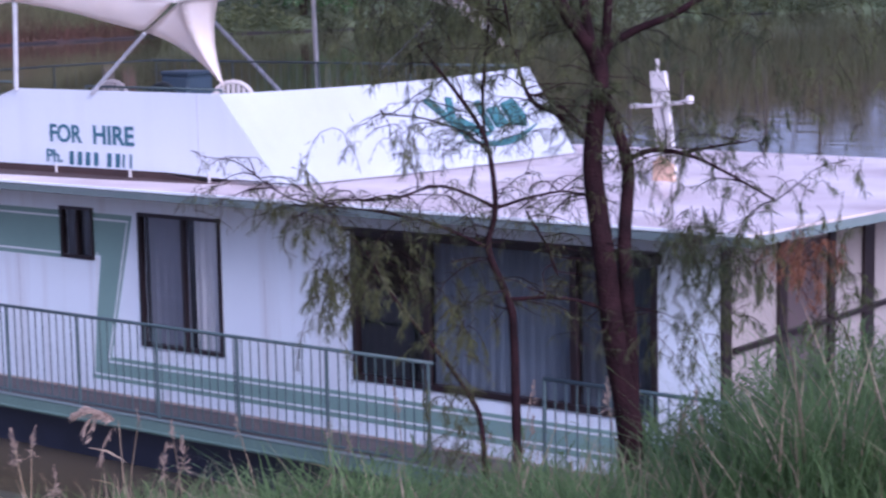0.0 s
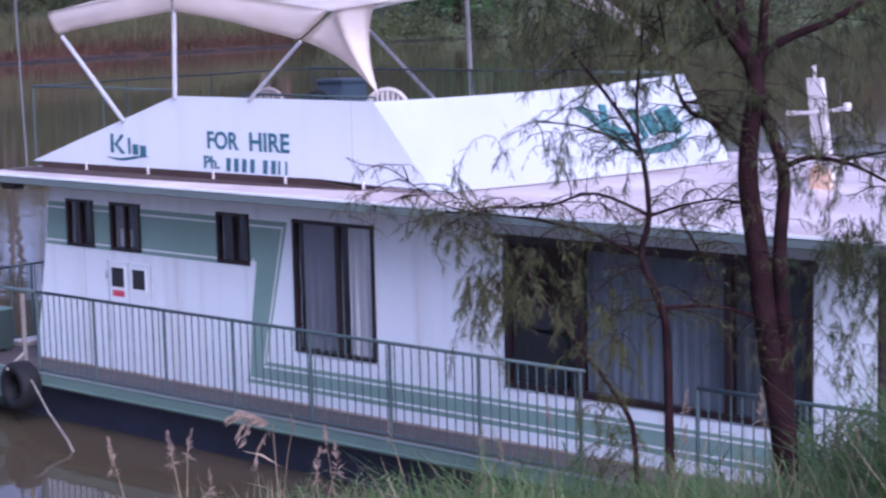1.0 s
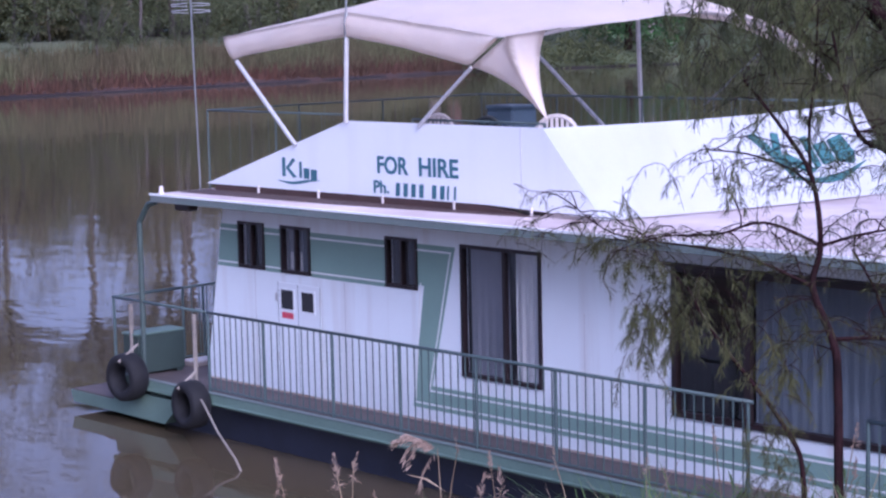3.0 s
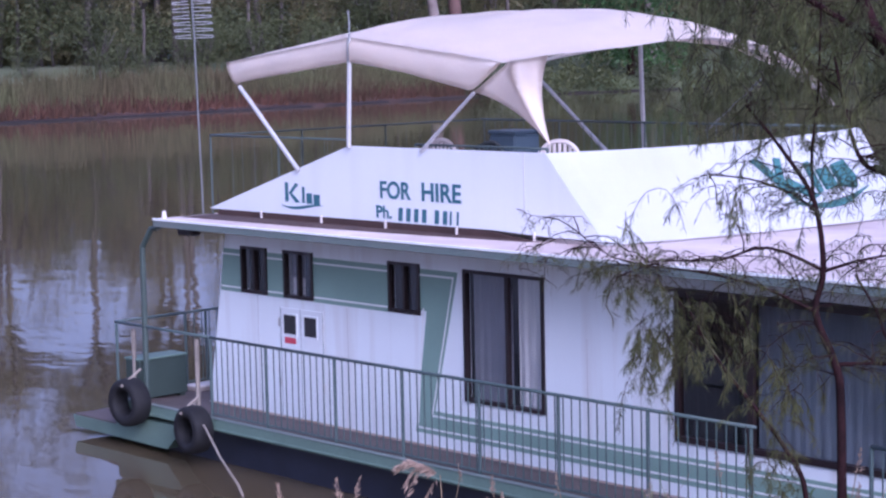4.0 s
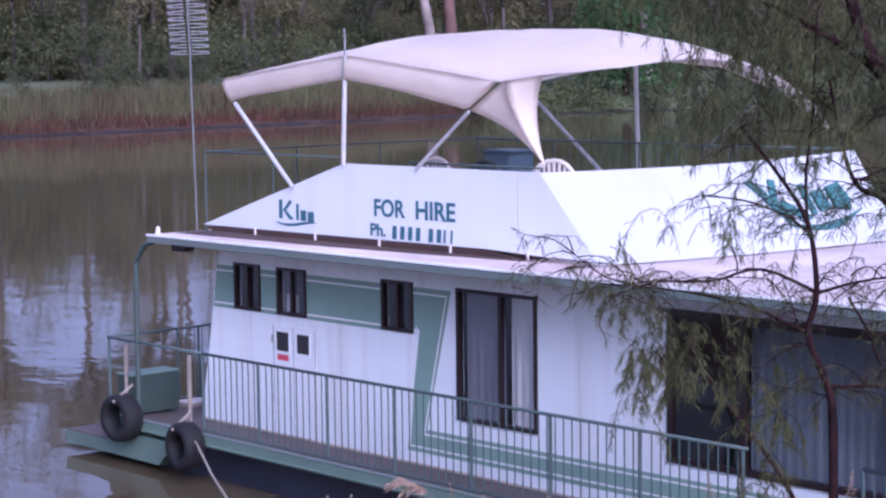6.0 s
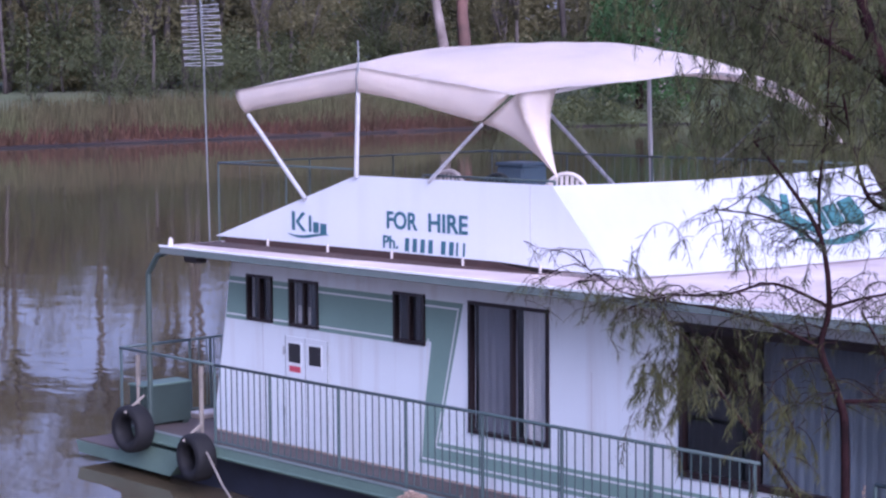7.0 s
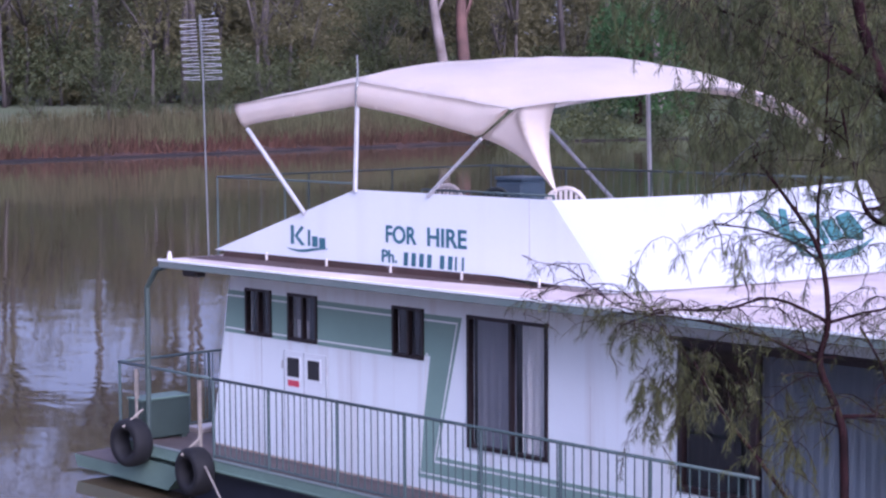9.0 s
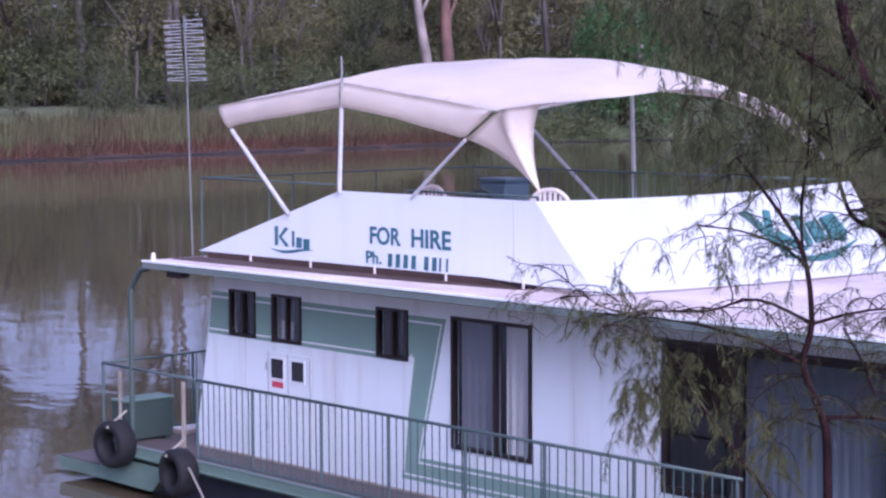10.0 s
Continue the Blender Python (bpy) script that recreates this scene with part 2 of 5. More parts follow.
def smooth_path(pts, per=4):
    out = []
    for i in range(len(pts) - 1):
        p0, p1, p2, p3 = pts[max(i - 1, 0)], pts[i], pts[i + 1], pts[min(i + 2, len(pts) - 1)]
        for k in range(per):
            t = k / per
            out.append(0.5 * ((2 * p1) + (p2 - p0) * t + (2 * p0 - 5 * p1 + 4 * p2 - p3) * t * t + (3 * p1 - p0 - 3 * p2 + p3) * t ** 3))
    return out + [pts[-1]]


def prism(bm, poly, y, thick):
    """A plate whose outline is poly in x and z, its face at y, going thick to +y."""
    a = [bm.verts.new((x, y, z)) for x, z in poly]
    b = [bm.verts.new((x, y + thick, z)) for x, z in poly]
    bm.faces.new(a)
    bm.faces.new(b[::-1])
    for i in range(len(poly)):
        j = (i + 1) % len(poly)
        bm.faces.new((a[i], b[i], b[j], a[j]))
    return bm


def pierced(bm, us, vs, holes, place, thick):
    """A wall over the grid us x vs with holes (u0, u1, v0, v1); place(u, v, d) gives the point at depth d."""
    us = sorted({*us, *(h[0] for h in holes), *(h[1] for h in holes)})
    vs = sorted({*vs, *(h[2] for h in holes), *(h[3] for h in holes)})
    solid = {(i, j) for i in range(len(us) - 1) for j in range(len(vs) - 1)
             if not any(h[0] <= us[i] and us[i + 1] <= h[1] and h[2] <= vs[j] and vs[j + 1] <= h[3] for h in holes)}
    verts = {}

    def vert(i, j, d):
        if (i, j, d) not in verts:
            verts[i, j, d] = bm.verts.new(place(us[i], vs[j], d))
        return verts[i, j, d]
    for i, j in solid:
        q = ((i, j), (i + 1, j), (i + 1, j + 1), (i, j + 1))
        bm.faces.new([vert(a, b, 0.0) for a, b in q])
        bm.faces.new([vert(a, b, thick) for a, b in reversed(q)])
        for k, (di, dj) in enumerate(((0, -1), (1, 0), (0, 1), (-1, 0))):
            if (i + di, j + dj) not in solid:
                a, b = q[k], q[(k + 1) % 4]
                bm.faces.new((vert(*a, 0.0), vert(*b, 0.0), vert(*b, thick), vert(*a, thick)))
    return bm


def BM():
    return bmesh.new()


# ---- ground, river ----
def far_shore(y):
    """x of the far waterline."""
    return -107.0 - 0.15 * (y - 55) if y < 110 else -115.2 + 0.28 * (y - 110)


def bank(x, y):
    """Distance inland from the near waterline (negative: over the river)."""
    s1 = (x - 3.0) * 0.55 - (y + 4.5) * 0.834
    s2 = (x - 8.6) * 0.977 - (y + 0.6) * 0.213
    return max(s1, s2)


def ground_height(x, y):
    s = bank(x, y)
    if s > -3.0:
        lump = 0.10 * noise.noise(Vector((x * 0.45, y * 0.45, 3.0)))
        return (3.0 * (1 - math.exp(-s / 5.0)) if s > 0 else 0.42 * s) + lump * min(1.0, max(0.0, s))
    f = far_shore(y) - x
    if f > -6:
        if f < 0:
            return -1.3 + (f + 6) / 6 * 1.3
        h = 0.42 * min(1.0, f / 0.5) + 0.83 * min(1.0, max(0.0, f - 0.5) / 1.5) + 2.3 * min(1.0, max(0.0, f - 2.5) / 22)
        return h + 0.25 * noise.noise(Vector((x * 0.08, y * 0.08, 1.0))) + 0.02 * max(0, f - 60)
    return -1.3


def axis(stops):
    out = []
    for (a, b, step) in stops:
        n = max(1, round((b - a) / step))
        out += [a + (b - a) * i / n for i in range(n)]
    return out + [stops[-1][1]]


xs = axis([(-900, -300, 60), (-300, -140, 8), (-140, -100, 0.5), (-100, -60, 2.0), (-60, -6, 6), (-6, 26, 0.6), (26, 120, 9), (120, 900, 80)])
ys = axis([(-900, -120, 60), (-120, -20, 8), (-20, 12, 0.6), (12, 40, 4), (40, 320, 5), (320, 900, 60)])
bm = BM()
grid = [[bm.verts.new((x, y, ground_height(x, y))) for y in ys] for x in xs]
for i in range(len(xs) - 1):
    for j in range(len(ys) - 1):
        bm.faces.new((grid[i][j], grid[i + 1][j], grid[i + 1][j + 1], grid[i][j + 1]))
ground = mesh_object("ground", bm, EARTH, True)
ground.data.materials.append(FARGRASS)
ground.data.materials.append(REDBANK)
for p in ground.data.polygons:
    f = far_shore(p.center.y) - p.center.x
    p.material_index = 0 if p.center.x > -40 else 1 if f > 2.6 or p.center.y > 112 else 2
tagged(ground, "earth river banks with a red-brown mud edge", "ground", kind="structure")

bm = BM()
for a, b, c, d in ((-400, 40, -400, 500),):
    bm.faces.new([bm.verts.new(v) for v in ((a, c, 0), (b, c, 0), (b, d, 0), (a, d, 0))])
tagged(mesh_object("water", bm, WATER), "calm brown river water with soft reflections", "river", kind="structure")


# near-black strip along the far waterline, painting the shade under the bank's lip
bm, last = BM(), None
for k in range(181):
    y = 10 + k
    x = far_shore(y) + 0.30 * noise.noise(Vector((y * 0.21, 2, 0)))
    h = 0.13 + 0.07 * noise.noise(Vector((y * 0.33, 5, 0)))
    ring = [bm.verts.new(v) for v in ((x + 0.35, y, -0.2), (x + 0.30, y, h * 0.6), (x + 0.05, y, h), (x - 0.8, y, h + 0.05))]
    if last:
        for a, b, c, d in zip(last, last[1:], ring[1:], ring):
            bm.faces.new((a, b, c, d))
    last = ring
tagged(mesh_object("waterline_shade", bm, SHOREDARK, True), "dark strip painting the shade along the far waterline", "mud bank", kind="structure")


# ---- far bank: gum trees, scrub, reeds ----
def clump(bm, c, r, count, size, rng, flat=0.8, droop=0.3, wide=0.45):
    """Small leaf blades scattered through a soft ball, more towards its outside."""
    c = Vector(c)
    for _ in range(count):
        d = Vector((rng.gauss(0, 1), rng.gauss(0, 1), rng.gauss(0, 1))).normalized()
        p = c + Vector((d.x, d.y, d.z * flat)) * r * (0.35 + 0.65 * rng.random() ** 0.6)
        a = Vector((rng.gauss(0, 1), rng.gauss(0, 1), rng.gauss(0, 0.7) - droop)).normalized() * size * rng.uniform(0.6, 1.3)
        s = a.cross(Vector((rng.gauss(0, 1), rng.gauss(0, 1), rng.gauss(0, 1)))).normalized() * size * wide * rng.uniform(0.6, 1.2)
        v = [bm.verts.new(q) for q in (p - a * 0.5, p + s * 0.5, p + a * 0.5, p - s * 0.5)]
        bm.faces.new(v)


def gum_tree(height, spread, leaf, seed, label, leaves=1500, low=0.25, high=(0.28, 0.42)):
    rng = random.Random(seed)
    tree = thing("gum_tree", label, "tree", "gum trees on the far bank")
    trunk, crown = BM(), BM()
    lean = rng.uniform(-0.12, 0.12)
    fork = height * rng.uniform(*high)
    bend = fork * 0.03
    base = [(0, 0, -0.5), (lean * fork * 0.3 + rng.uniform(-bend, bend), rng.uniform(-bend, bend), fork * 0.3), (lean * fork * 0.6 + rng.uniform(-bend, bend), rng.uniform(-bend, bend), fork * 0.65), (lean * fork, 0, fork)]
    tube(trunk, base, height * 0.012, 8, height * 0.008)
    tips = []
    for k in range(rng.randint(3, 5)):
        a = 2 * math.pi * (k + rng.random() * 0.7) / 4
        reach = spread * rng.uniform(0.35, 0.8)
        top = (lean * fork + math.cos(a) * reach, math.sin(a) * reach, height * rng.uniform(0.68, 0.95))
        mid = (lean * fork + math.cos(a) * reach * 0.45, math.sin(a) * reach * 0.45, fork + (top[2] - fork) * 0.5)
        tube(trunk, [base[-1], mid, top], height * 0.011, 6, height * 0.003)
        tips += [top, mid, ((top[0] + mid[0]) / 2, (top[1] + mid[1]) / 2, (top[2] + mid[2]) / 2)]
    n = 34
    for k in range(n):
        t = tips[k % len(tips)]
        c = (t[0] + rng.gauss(0, spread * 0.28), t[1] + rng.gauss(0, spread * 0.28), min(height, max(height * low, t[2] + rng.gauss(-height * 0.06, height * 0.18))))
        clump(crown, c, rng.uniform(0.12, 0.24) * spread + 0.6, leaves * 3 // (2 * n), 0.44, rng)
    part("trunk", trunk, GUMBARK, tree, "pale smooth gum trunk", True)
    part("crown", crown, leaf, tree)
    return tree


def far_point(y, inland):
    x = far_shore(y) - inland
    return x, y, ground_height(x, y)


rng = random.Random(5)
kinds = [gum_tree(19, 6.5, GUMLEAF, 11, "tall gum tree with a pale trunk on the far bank", 2600, 0.22),
         gum_tree(16, 6.0, GUMLEAF, 12, "spreading olive-green gum tree on the far bank", 2600, 0.15),
         gum_tree(22, 7.0, GUMLEAF, 13, "tall forked gum tree on the far bank", 2600, 0.3),
         gum_tree(13, 5.5, SCRUB, 14, "low dark green gum tree on the far bank", 1700, 0.1),
         gum_tree(17, 5.0, GUMLEAF, 15, "slender gum tree with thin crown on the far bank", 1300, 0.25)]
lofty = [gum_tree(30, 8.5, GUMLEAF, 16, "very tall gum tree with a high crown on the far bank", 3400, 0.77, (0.56, 0.62)),
         gum_tree(33, 9.5, GUMLEAF, 17, "very tall spreading gum tree on the far bank", 3400, 0.76, (0.54, 0.60))]
airy = [gum_tree(24, 7.0, GUMLEAF, 18, "tall gum tree with a thin broken crown", 1500, 0.42, (0.36, 0.46)),
        gum_tree(21, 6.0, GUMLEAF, 19, "gum tree with a sparse see-through crown", 1200, 0.40, (0.36, 0.46))]
spots = []
for y in range(20, 330, 6):
    for row, step in ((0, 9), (1, 20), (2, 33), (3, 42)):
        if row == 3 and y > 115:
            continue
        if row == 0 and (rng.random() < 0.35 or y < 86):
            continue
        spots.append((y + rng.uniform(-3, 3), 9 + step + rng.uniform(-4, 4)))
used = set()
for k, (y, inland) in enumerate(spots):
    pick = rng.random()
    if inland > 22 and (pick < 0.40 if y < 115 else pick < 0.30):
        src, size = lofty[k % 2], rng.uniform(0.98, 1.12)
    elif inland > 22 and y < 115 and pick < 0.84:
        src, size = airy[k % 2], rng.uniform(0.78, 1.0)
    else:
        src = kinds[rng.randrange(5)]
        size = (rng.uniform(15, 23) if k % 4 == 1 else rng.uniform(9.0, 13.5)) / (19, 16, 22, 13, 17)[kinds.index(src)]
    m = pose(*far_point(y, inland), 0, 0, rng.uniform(0, 360)) @ Matrix.Scale(size, 4)
    if src not in used:
        used.add(src)
        src.matrix_basis = m
    else:
        ob = copy_thing(src, m)
        ob.scale = m.to_scale()

shrub = copy_thing(kinds[3], pose(*far_point(66, 2.0), 0, 0, 40))
shrub.scale = (0.46, 0.46, 0.5)
tagged(shrub, "dark bushy young gum standing in the far reeds")
for y, inland, wide, tall in ((61, 5.0, 0.34, 0.20), (69.5, 4.2, 0.42, 0.27), (73, 5.5, 0.40, 0.22), (76, 4.5, 0.36, 0.25), (80, 6.0, 0.45, 0.28), (86, 6.5, 0.42, 0.30), (93, 6.0, 0.45, 0.30)):
    bush = copy_thing(kinds[3], pose(*far_point(y, inland), 0, 0, y * 31))
    bush.scale = (wide, wide, tall * 1.35)
    tagged(bush, "low dark green bush behind the far reeds", "bush", "bushes behind the far reeds")

# a bright green weeping tree close to the far waterline
willow = thing("willow_tree", "bright green leafy tree hanging over the far waterline", "tree")
bm, tr, wr = BM(), BM(), random.Random(8)
tube(tr, [(0, 0, -0.5), (0.2, 0.1, 3), (0.5, 0, 6)], 0.35, 8, 0.15)
for k in range(44):
    a, h = wr.uniform(0, 6.28), wr.uniform(0.8, 8.5)
    r = 4.4 * math.sqrt(max(0.05, 1 - (h / 9.5) ** 2)) * wr.uniform(0.5, 1)
    clump(bm, (math.cos(a) * r, math.sin(a) * r, h), 1.3, 110, 0.42, wr, 1.2, 1.2)
part("trunk", tr, BARK, willow)
part("crown", bm, BRIGHTLEAF, willow)
willow.matrix_basis = pose(*far_point(129, 4)) @ Matrix.Scale(1.3, 4)


# scrub under the trees, reeds along the far waterline
def far_stuff(name, label, category, material, fill):
    bm = BM()
    fill(bm, random.Random(name))
    tagged(mesh_object(name, bm, material), label, category, kind="stuff")


def scrub_fill(bm, rng):
    for _ in range(1500):
        y, inland = rng.uniform(15, 330), rng.uniform(9, 60)
        if y < 84 and inland < 24:
            continue
        x, y, z = far_point(y, inland)
        clump(bm, (x, y, z + rng.uniform(0.4, 4.6) + inland * 0.03), rng.uniform(1.0, 2.4), 80, 0.48, rng, 0.9, 0.2)


def wood_fill(bm, rng):
    for _ in range(4400):
        y, inland = rng.uniform(0, 400), rng.uniform(48, 85)
        x, y, z = far_point(y, inland)
        clump(bm, (x, y, z + rng.uniform(0.5, 14.0)), rng.uniform(1.8, 3.2), 84, 0.95, rng, 0.9, 0.2)


def reed_fill(bm, rng):
    for _ in range(11000):
        y = rng.uniform(25, 111)
        inland = 0.7 + abs(rng.gauss(0, 2.8))
        x, y, z = far_point(y, inland)
        h = rng.uniform(1.6, 3.2) * (0.75 + 0.5 * noise.noise(Vector((y * 0.09, inland * 0.3, 0))) ) * (0.4 + min(inland, 2.8) / 4.5)
        w = rng.uniform(0.06, 0.13)
        lx, ly = rng.gauss(0, 0.22), rng.gauss(0, 0.3)
        a = [bm.verts.new(v) for v in ((x, y - w, z - 0.1), (x, y + w, z - 0.1), (x + lx, y + ly, z + h))]
        bm.faces.new(a)


far_stuff("scrub", "dark green scrub under the far trees", "scrub", SCRUB, scrub_fill)
far_stuff("woodland", "dense olive woodland behind the far bank", "woods", GUMLEAF, wood_fill)
def shore_fill(bm, rng):
    for k in range(900):
        x, y, z = far_point(rng.uniform(108, 290), rng.uniform(-1.2, 7) if k % 2 else rng.uniform(-1.6, 1.4))
        clump(bm, (x, y, max(z, 0) + rng.uniform(0.2, 6.5) * (1 if k % 2 else 0.3)), rng.uniform(0.8, 1.7), 70, 0.42, rng, 1.0, 0.5)


far_stuff("shore_scrub", "dark green bushes hanging over the far water", "scrub", SCRUB, shore_fill)


def dead_reed_fill(bm, rng):
    for _ in range(6000):
        x, y, z = far_point(rng.uniform(25, 111), 0.15 + abs(rng.gauss(0, 1.0)))
        h, w = rng.uniform(0.35, 1.25) * (0.9 + 0.6 * noise.noise(Vector((y * 0.13, 4, 0)))), rng.uniform(0.06, 0.14)
        bm.faces.new([bm.verts.new(v) for v in ((x, y - w, z - 0.15), (x, y + w, z - 0.15), (x + rng.gauss(0, 0.2), y + rng.gauss(0, 0.3), z + h))])


far_stuff("dead_reed_bed", "red-brown dead reeds at the far water's edge", "reeds", REDREED, dead_reed_fill)
far_stuff("reed_bed", "green and red-brown reeds along the far waterline", "reeds", FARREED, reed_fill)


# old gums with white and scorched bark close to the far water
giant = thing("white_gum_tree", "huge old gum tree with white and scorched red stems", "tree")
gt, gs, gl, gr = BM(), BM(), BM(), random.Random(77)
tube(gt, smooth_path([Vector(v) for v in ((0, -1.1, -0.5), (0.1, -1.2, 5), (0.0, -1.9, 9), (0.1, -2.7, 13), (0.3, -3.6, 20))]), 0.60, 10, 0.30)
tube(gt, [(0.0, -2.2, 10), (0.4, -1.0, 12.5), (0.6, 0.2, 15)], 0.2, 8, 0.08)
tube(gs, smooth_path([Vector(v) for v in ((0, 1.2, -0.5), (0.2, 1.4, 5), (0.1, 1.2, 9), (0.3, 1.0, 13), (0.2, 1.3, 21))]), 0.75, 10, 0.36)
tube(gs, [(0.1, 1.2, 9), (0.5, 2.2, 12), (0.5, 3.8, 15)], 0.22, 8, 0.08)
for k in range(46):
    clump(gl, (gr.gauss(0, 2.6), gr.gauss(0, 4.6), gr.uniform(15, 25)), gr.uniform(1.1, 1.9), 60, 0.62, gr)
part("trunk", gt, WHITEBARK, giant, "smooth grey-white stem", True)
part("trunk", gs, SCORCH, giant, "scorched red-brown stem", True)
part("crown", gl, GUMLEAF, giant)
giant.matrix_basis = pose(*far_point(112.1, 8))
fork = thing("white_gum_tree", "leaning pale gum behind the bright green tree", "tree")
gt, gl = BM(), BM()
tube(gt, smooth_path([Vector(v) for v in ((0, 2.6, -0.5), (0, 2.2, 5), (0.1, 1.2, 9), (0.2, -0.6, 12.5), (0.3, -2.4, 17))]), 0.5, 10, 0.25)
tube(gt, [(0.1, 0.9, 9.6), (0.2, 1.3, 12), (0.4, 1.2, 17)], 0.3, 8, 0.15)
for k in range(30):
    clump(gl, (gr.gauss(0, 2.2), gr.gauss(0, 3.6), gr.uniform(15, 22)), gr.uniform(1.1, 1.9), 50, 0.62, gr)
part("trunk", gt, WHITEBARK, fork, "smooth grey-white forked stem", True)
part("crown", gl, GUMLEAF, fork)
fork.matrix_basis = pose(*far_point(134, 9))


# ---- the houseboat ----
DECK, ROOF, WTOP = 0.585, 2.90, 2.80
boat = thing("houseboat", "white houseboat with sage green stripes moored at the bank", "houseboat")

# hull, deck edge, deck boards
for y0, y1 in ((-0.42, 0.9), (1.7, 3.0), (3.8, 5.1)):
    bm = prism(BM(), [(-5.2, 0.44), (-4.9, -0.15), (-4.5, -0.4), (6.9, -0.4), (7.4, -0.1), (7.6, 0.44)], y0, y1 - y0)
    part("pontoon", bm, HULL, boat, "dark navy steel pontoon")
bm = BM()
box(bm, -5.74, 7.75, -0.66, 5.40, 0.44, 0.530, 0.012)
part("deck_edge", bm, DULLGREEN, boat, "sage green steel deck frame")
bm = BM()
box(bm, -5.75, 7.76, -0.72, -0.665, 0.455, 0.60, 0.010)
box(bm, -5.75, 7.76, -0.735, -0.722, 0.475, 0.50, 0.004)
part("gunwale", bm, DULLGREEN, boat, "weathered sage green steel deck edge")
part("edge_trim", box(BM(), -5.75, 7.76, -0.728, -0.655, 0.602, 0.612, 0.003), EDGEGREEN, boat)
bm = BM()
prism(bm, [(-6.74, 0.25), (-6.68, 0.10), (-4.62, 0.09), (-4.25, 0.40), (-5.70, 0.41), (-5.73, 0.25)], -0.69, 5.9)
part("swim_platform", bm, DULLGREEN, boat, "low green stern platform")
for k in range(14):
    y = -0.68 + k * 0.42
    part("platform_board", box(BM(), -6.70, -5.76, y, y + 0.405, 0.25, 0.268), BROWN, boat)
for k in range(5):
    y = -0.685 + k * 0.14
    z = DECK + 0.012 - 0.006 * k
    part("deck_board", box(BM(), -5.70, 7.72, max(y, -0.663), y + 0.134, z - 0.03, z, 0.003), BROWN, boat)
for k in range(38):
    y = 0.02 + k * 0.14
    part("deck_board", box(BM(), -5.70, -4.3, y, y + 0.134, 0.532, DECK - 0.014), BROWN, boat)
    part("deck_board", box(BM(), 6.75, 7.72, y, y + 0.134, 0.532, DECK - 0.014), BROWN, boat)

# cabin walls: openings (x0, x1, z0, z1)
W_SMALL = [(-3.90, -3.416), (-3.072, -2.551), (-1.203, -0.711)]
OPEN = [(a, b, 2.017, 2.55) for a, b in W_SMALL] + [(0.0, 1.160, 1.165, 2.545), (2.905, 6.257, 1.14, 2.555)]


def side_place(u, v, d):
    if u < -4.6:
        u = -4.655 + 0.205 * (v - DECK)
    return (u, d, v)


bm = pierced(BM(), [-4.65, 6.86], [DECK - 0.04, WTOP], OPEN, side_place, 0.08)
part("side_wall", bm, WALLM, boat, "white painted cabin side wall")
bm = pierced(BM(), [-4.65, 6.86], [DECK, WTOP], [], lambda u, v, d: side_place(u, v, 4.70 + d), 0.08)
part("far_wall", bm, WHITE, boat)
bm = pierced(BM(), [0.08, 4.70], [DECK, WTOP], [], lambda u, v, d: (-4.655 + 0.205 * (v - DECK) + d, u, v), 0.08)
part("rear_wall", bm, WHITE, boat)
# front wall: shade of the roof overhang is mixed into its cream
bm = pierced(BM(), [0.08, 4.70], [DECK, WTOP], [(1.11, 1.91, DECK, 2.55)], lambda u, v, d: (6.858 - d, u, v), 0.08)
part("front_wall", bm, DIMCREAM, boat, "cream panelled front wall, overhang shade in its colour")
# added near-black floor and screen: the unlit cabin as seen through the glass
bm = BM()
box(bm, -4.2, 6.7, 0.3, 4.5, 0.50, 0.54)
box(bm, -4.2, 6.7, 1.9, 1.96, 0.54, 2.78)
part("dark_backing", bm, DARKIN, boat)
for y0, y1 in ((0.0, 0.14), (0.97, 1.11), (1.91, 2.03), (2.62, 2.83), (4.1, 4.25)):
    part("front_post", box(BM(), 6.862, 6.90, y0 + 0.002, y1, DECK, WTOP - 0.002, 0.004), FRAME, boat, "dark brown front post")
bm = BM()
box(bm, 6.905, 6.95, 0.142, 4.2, 1.77, 1.82, 0.006)
part("front_handrail", bm, FRAME, boat)
bm = BM()
box(bm, 6.80, 6.83, 1.115, 1.905, DECK, 2.545)
part("front_door", bm, mat("brown door", (0.10, 0.075, 0.075), 0.35, 0, 0.1, 3), boat, "brown tinted sliding front door")


# windows
def wavy(bm, x0, x1, y, z0, z1, waves, depth=0.016):
    n = max(8, int(waves * 6))
    rows = [[bm.verts.new((x0 + (x1 - x0) * i / n + 0.008 * math.sin(i * 1.7), y + depth * math.sin(i / n * waves * 6.283) + 0.3 * depth * math.sin(i * 2.1), z)) for i in range(n + 1)] for z in (z0, (z0 + z1) / 2, z1)]
    for a, b in zip(rows, rows[1:]):
        for i in range(n):
            bm.faces.new((a[i], a[i + 1], b[i + 1], b[i]))
    return bm


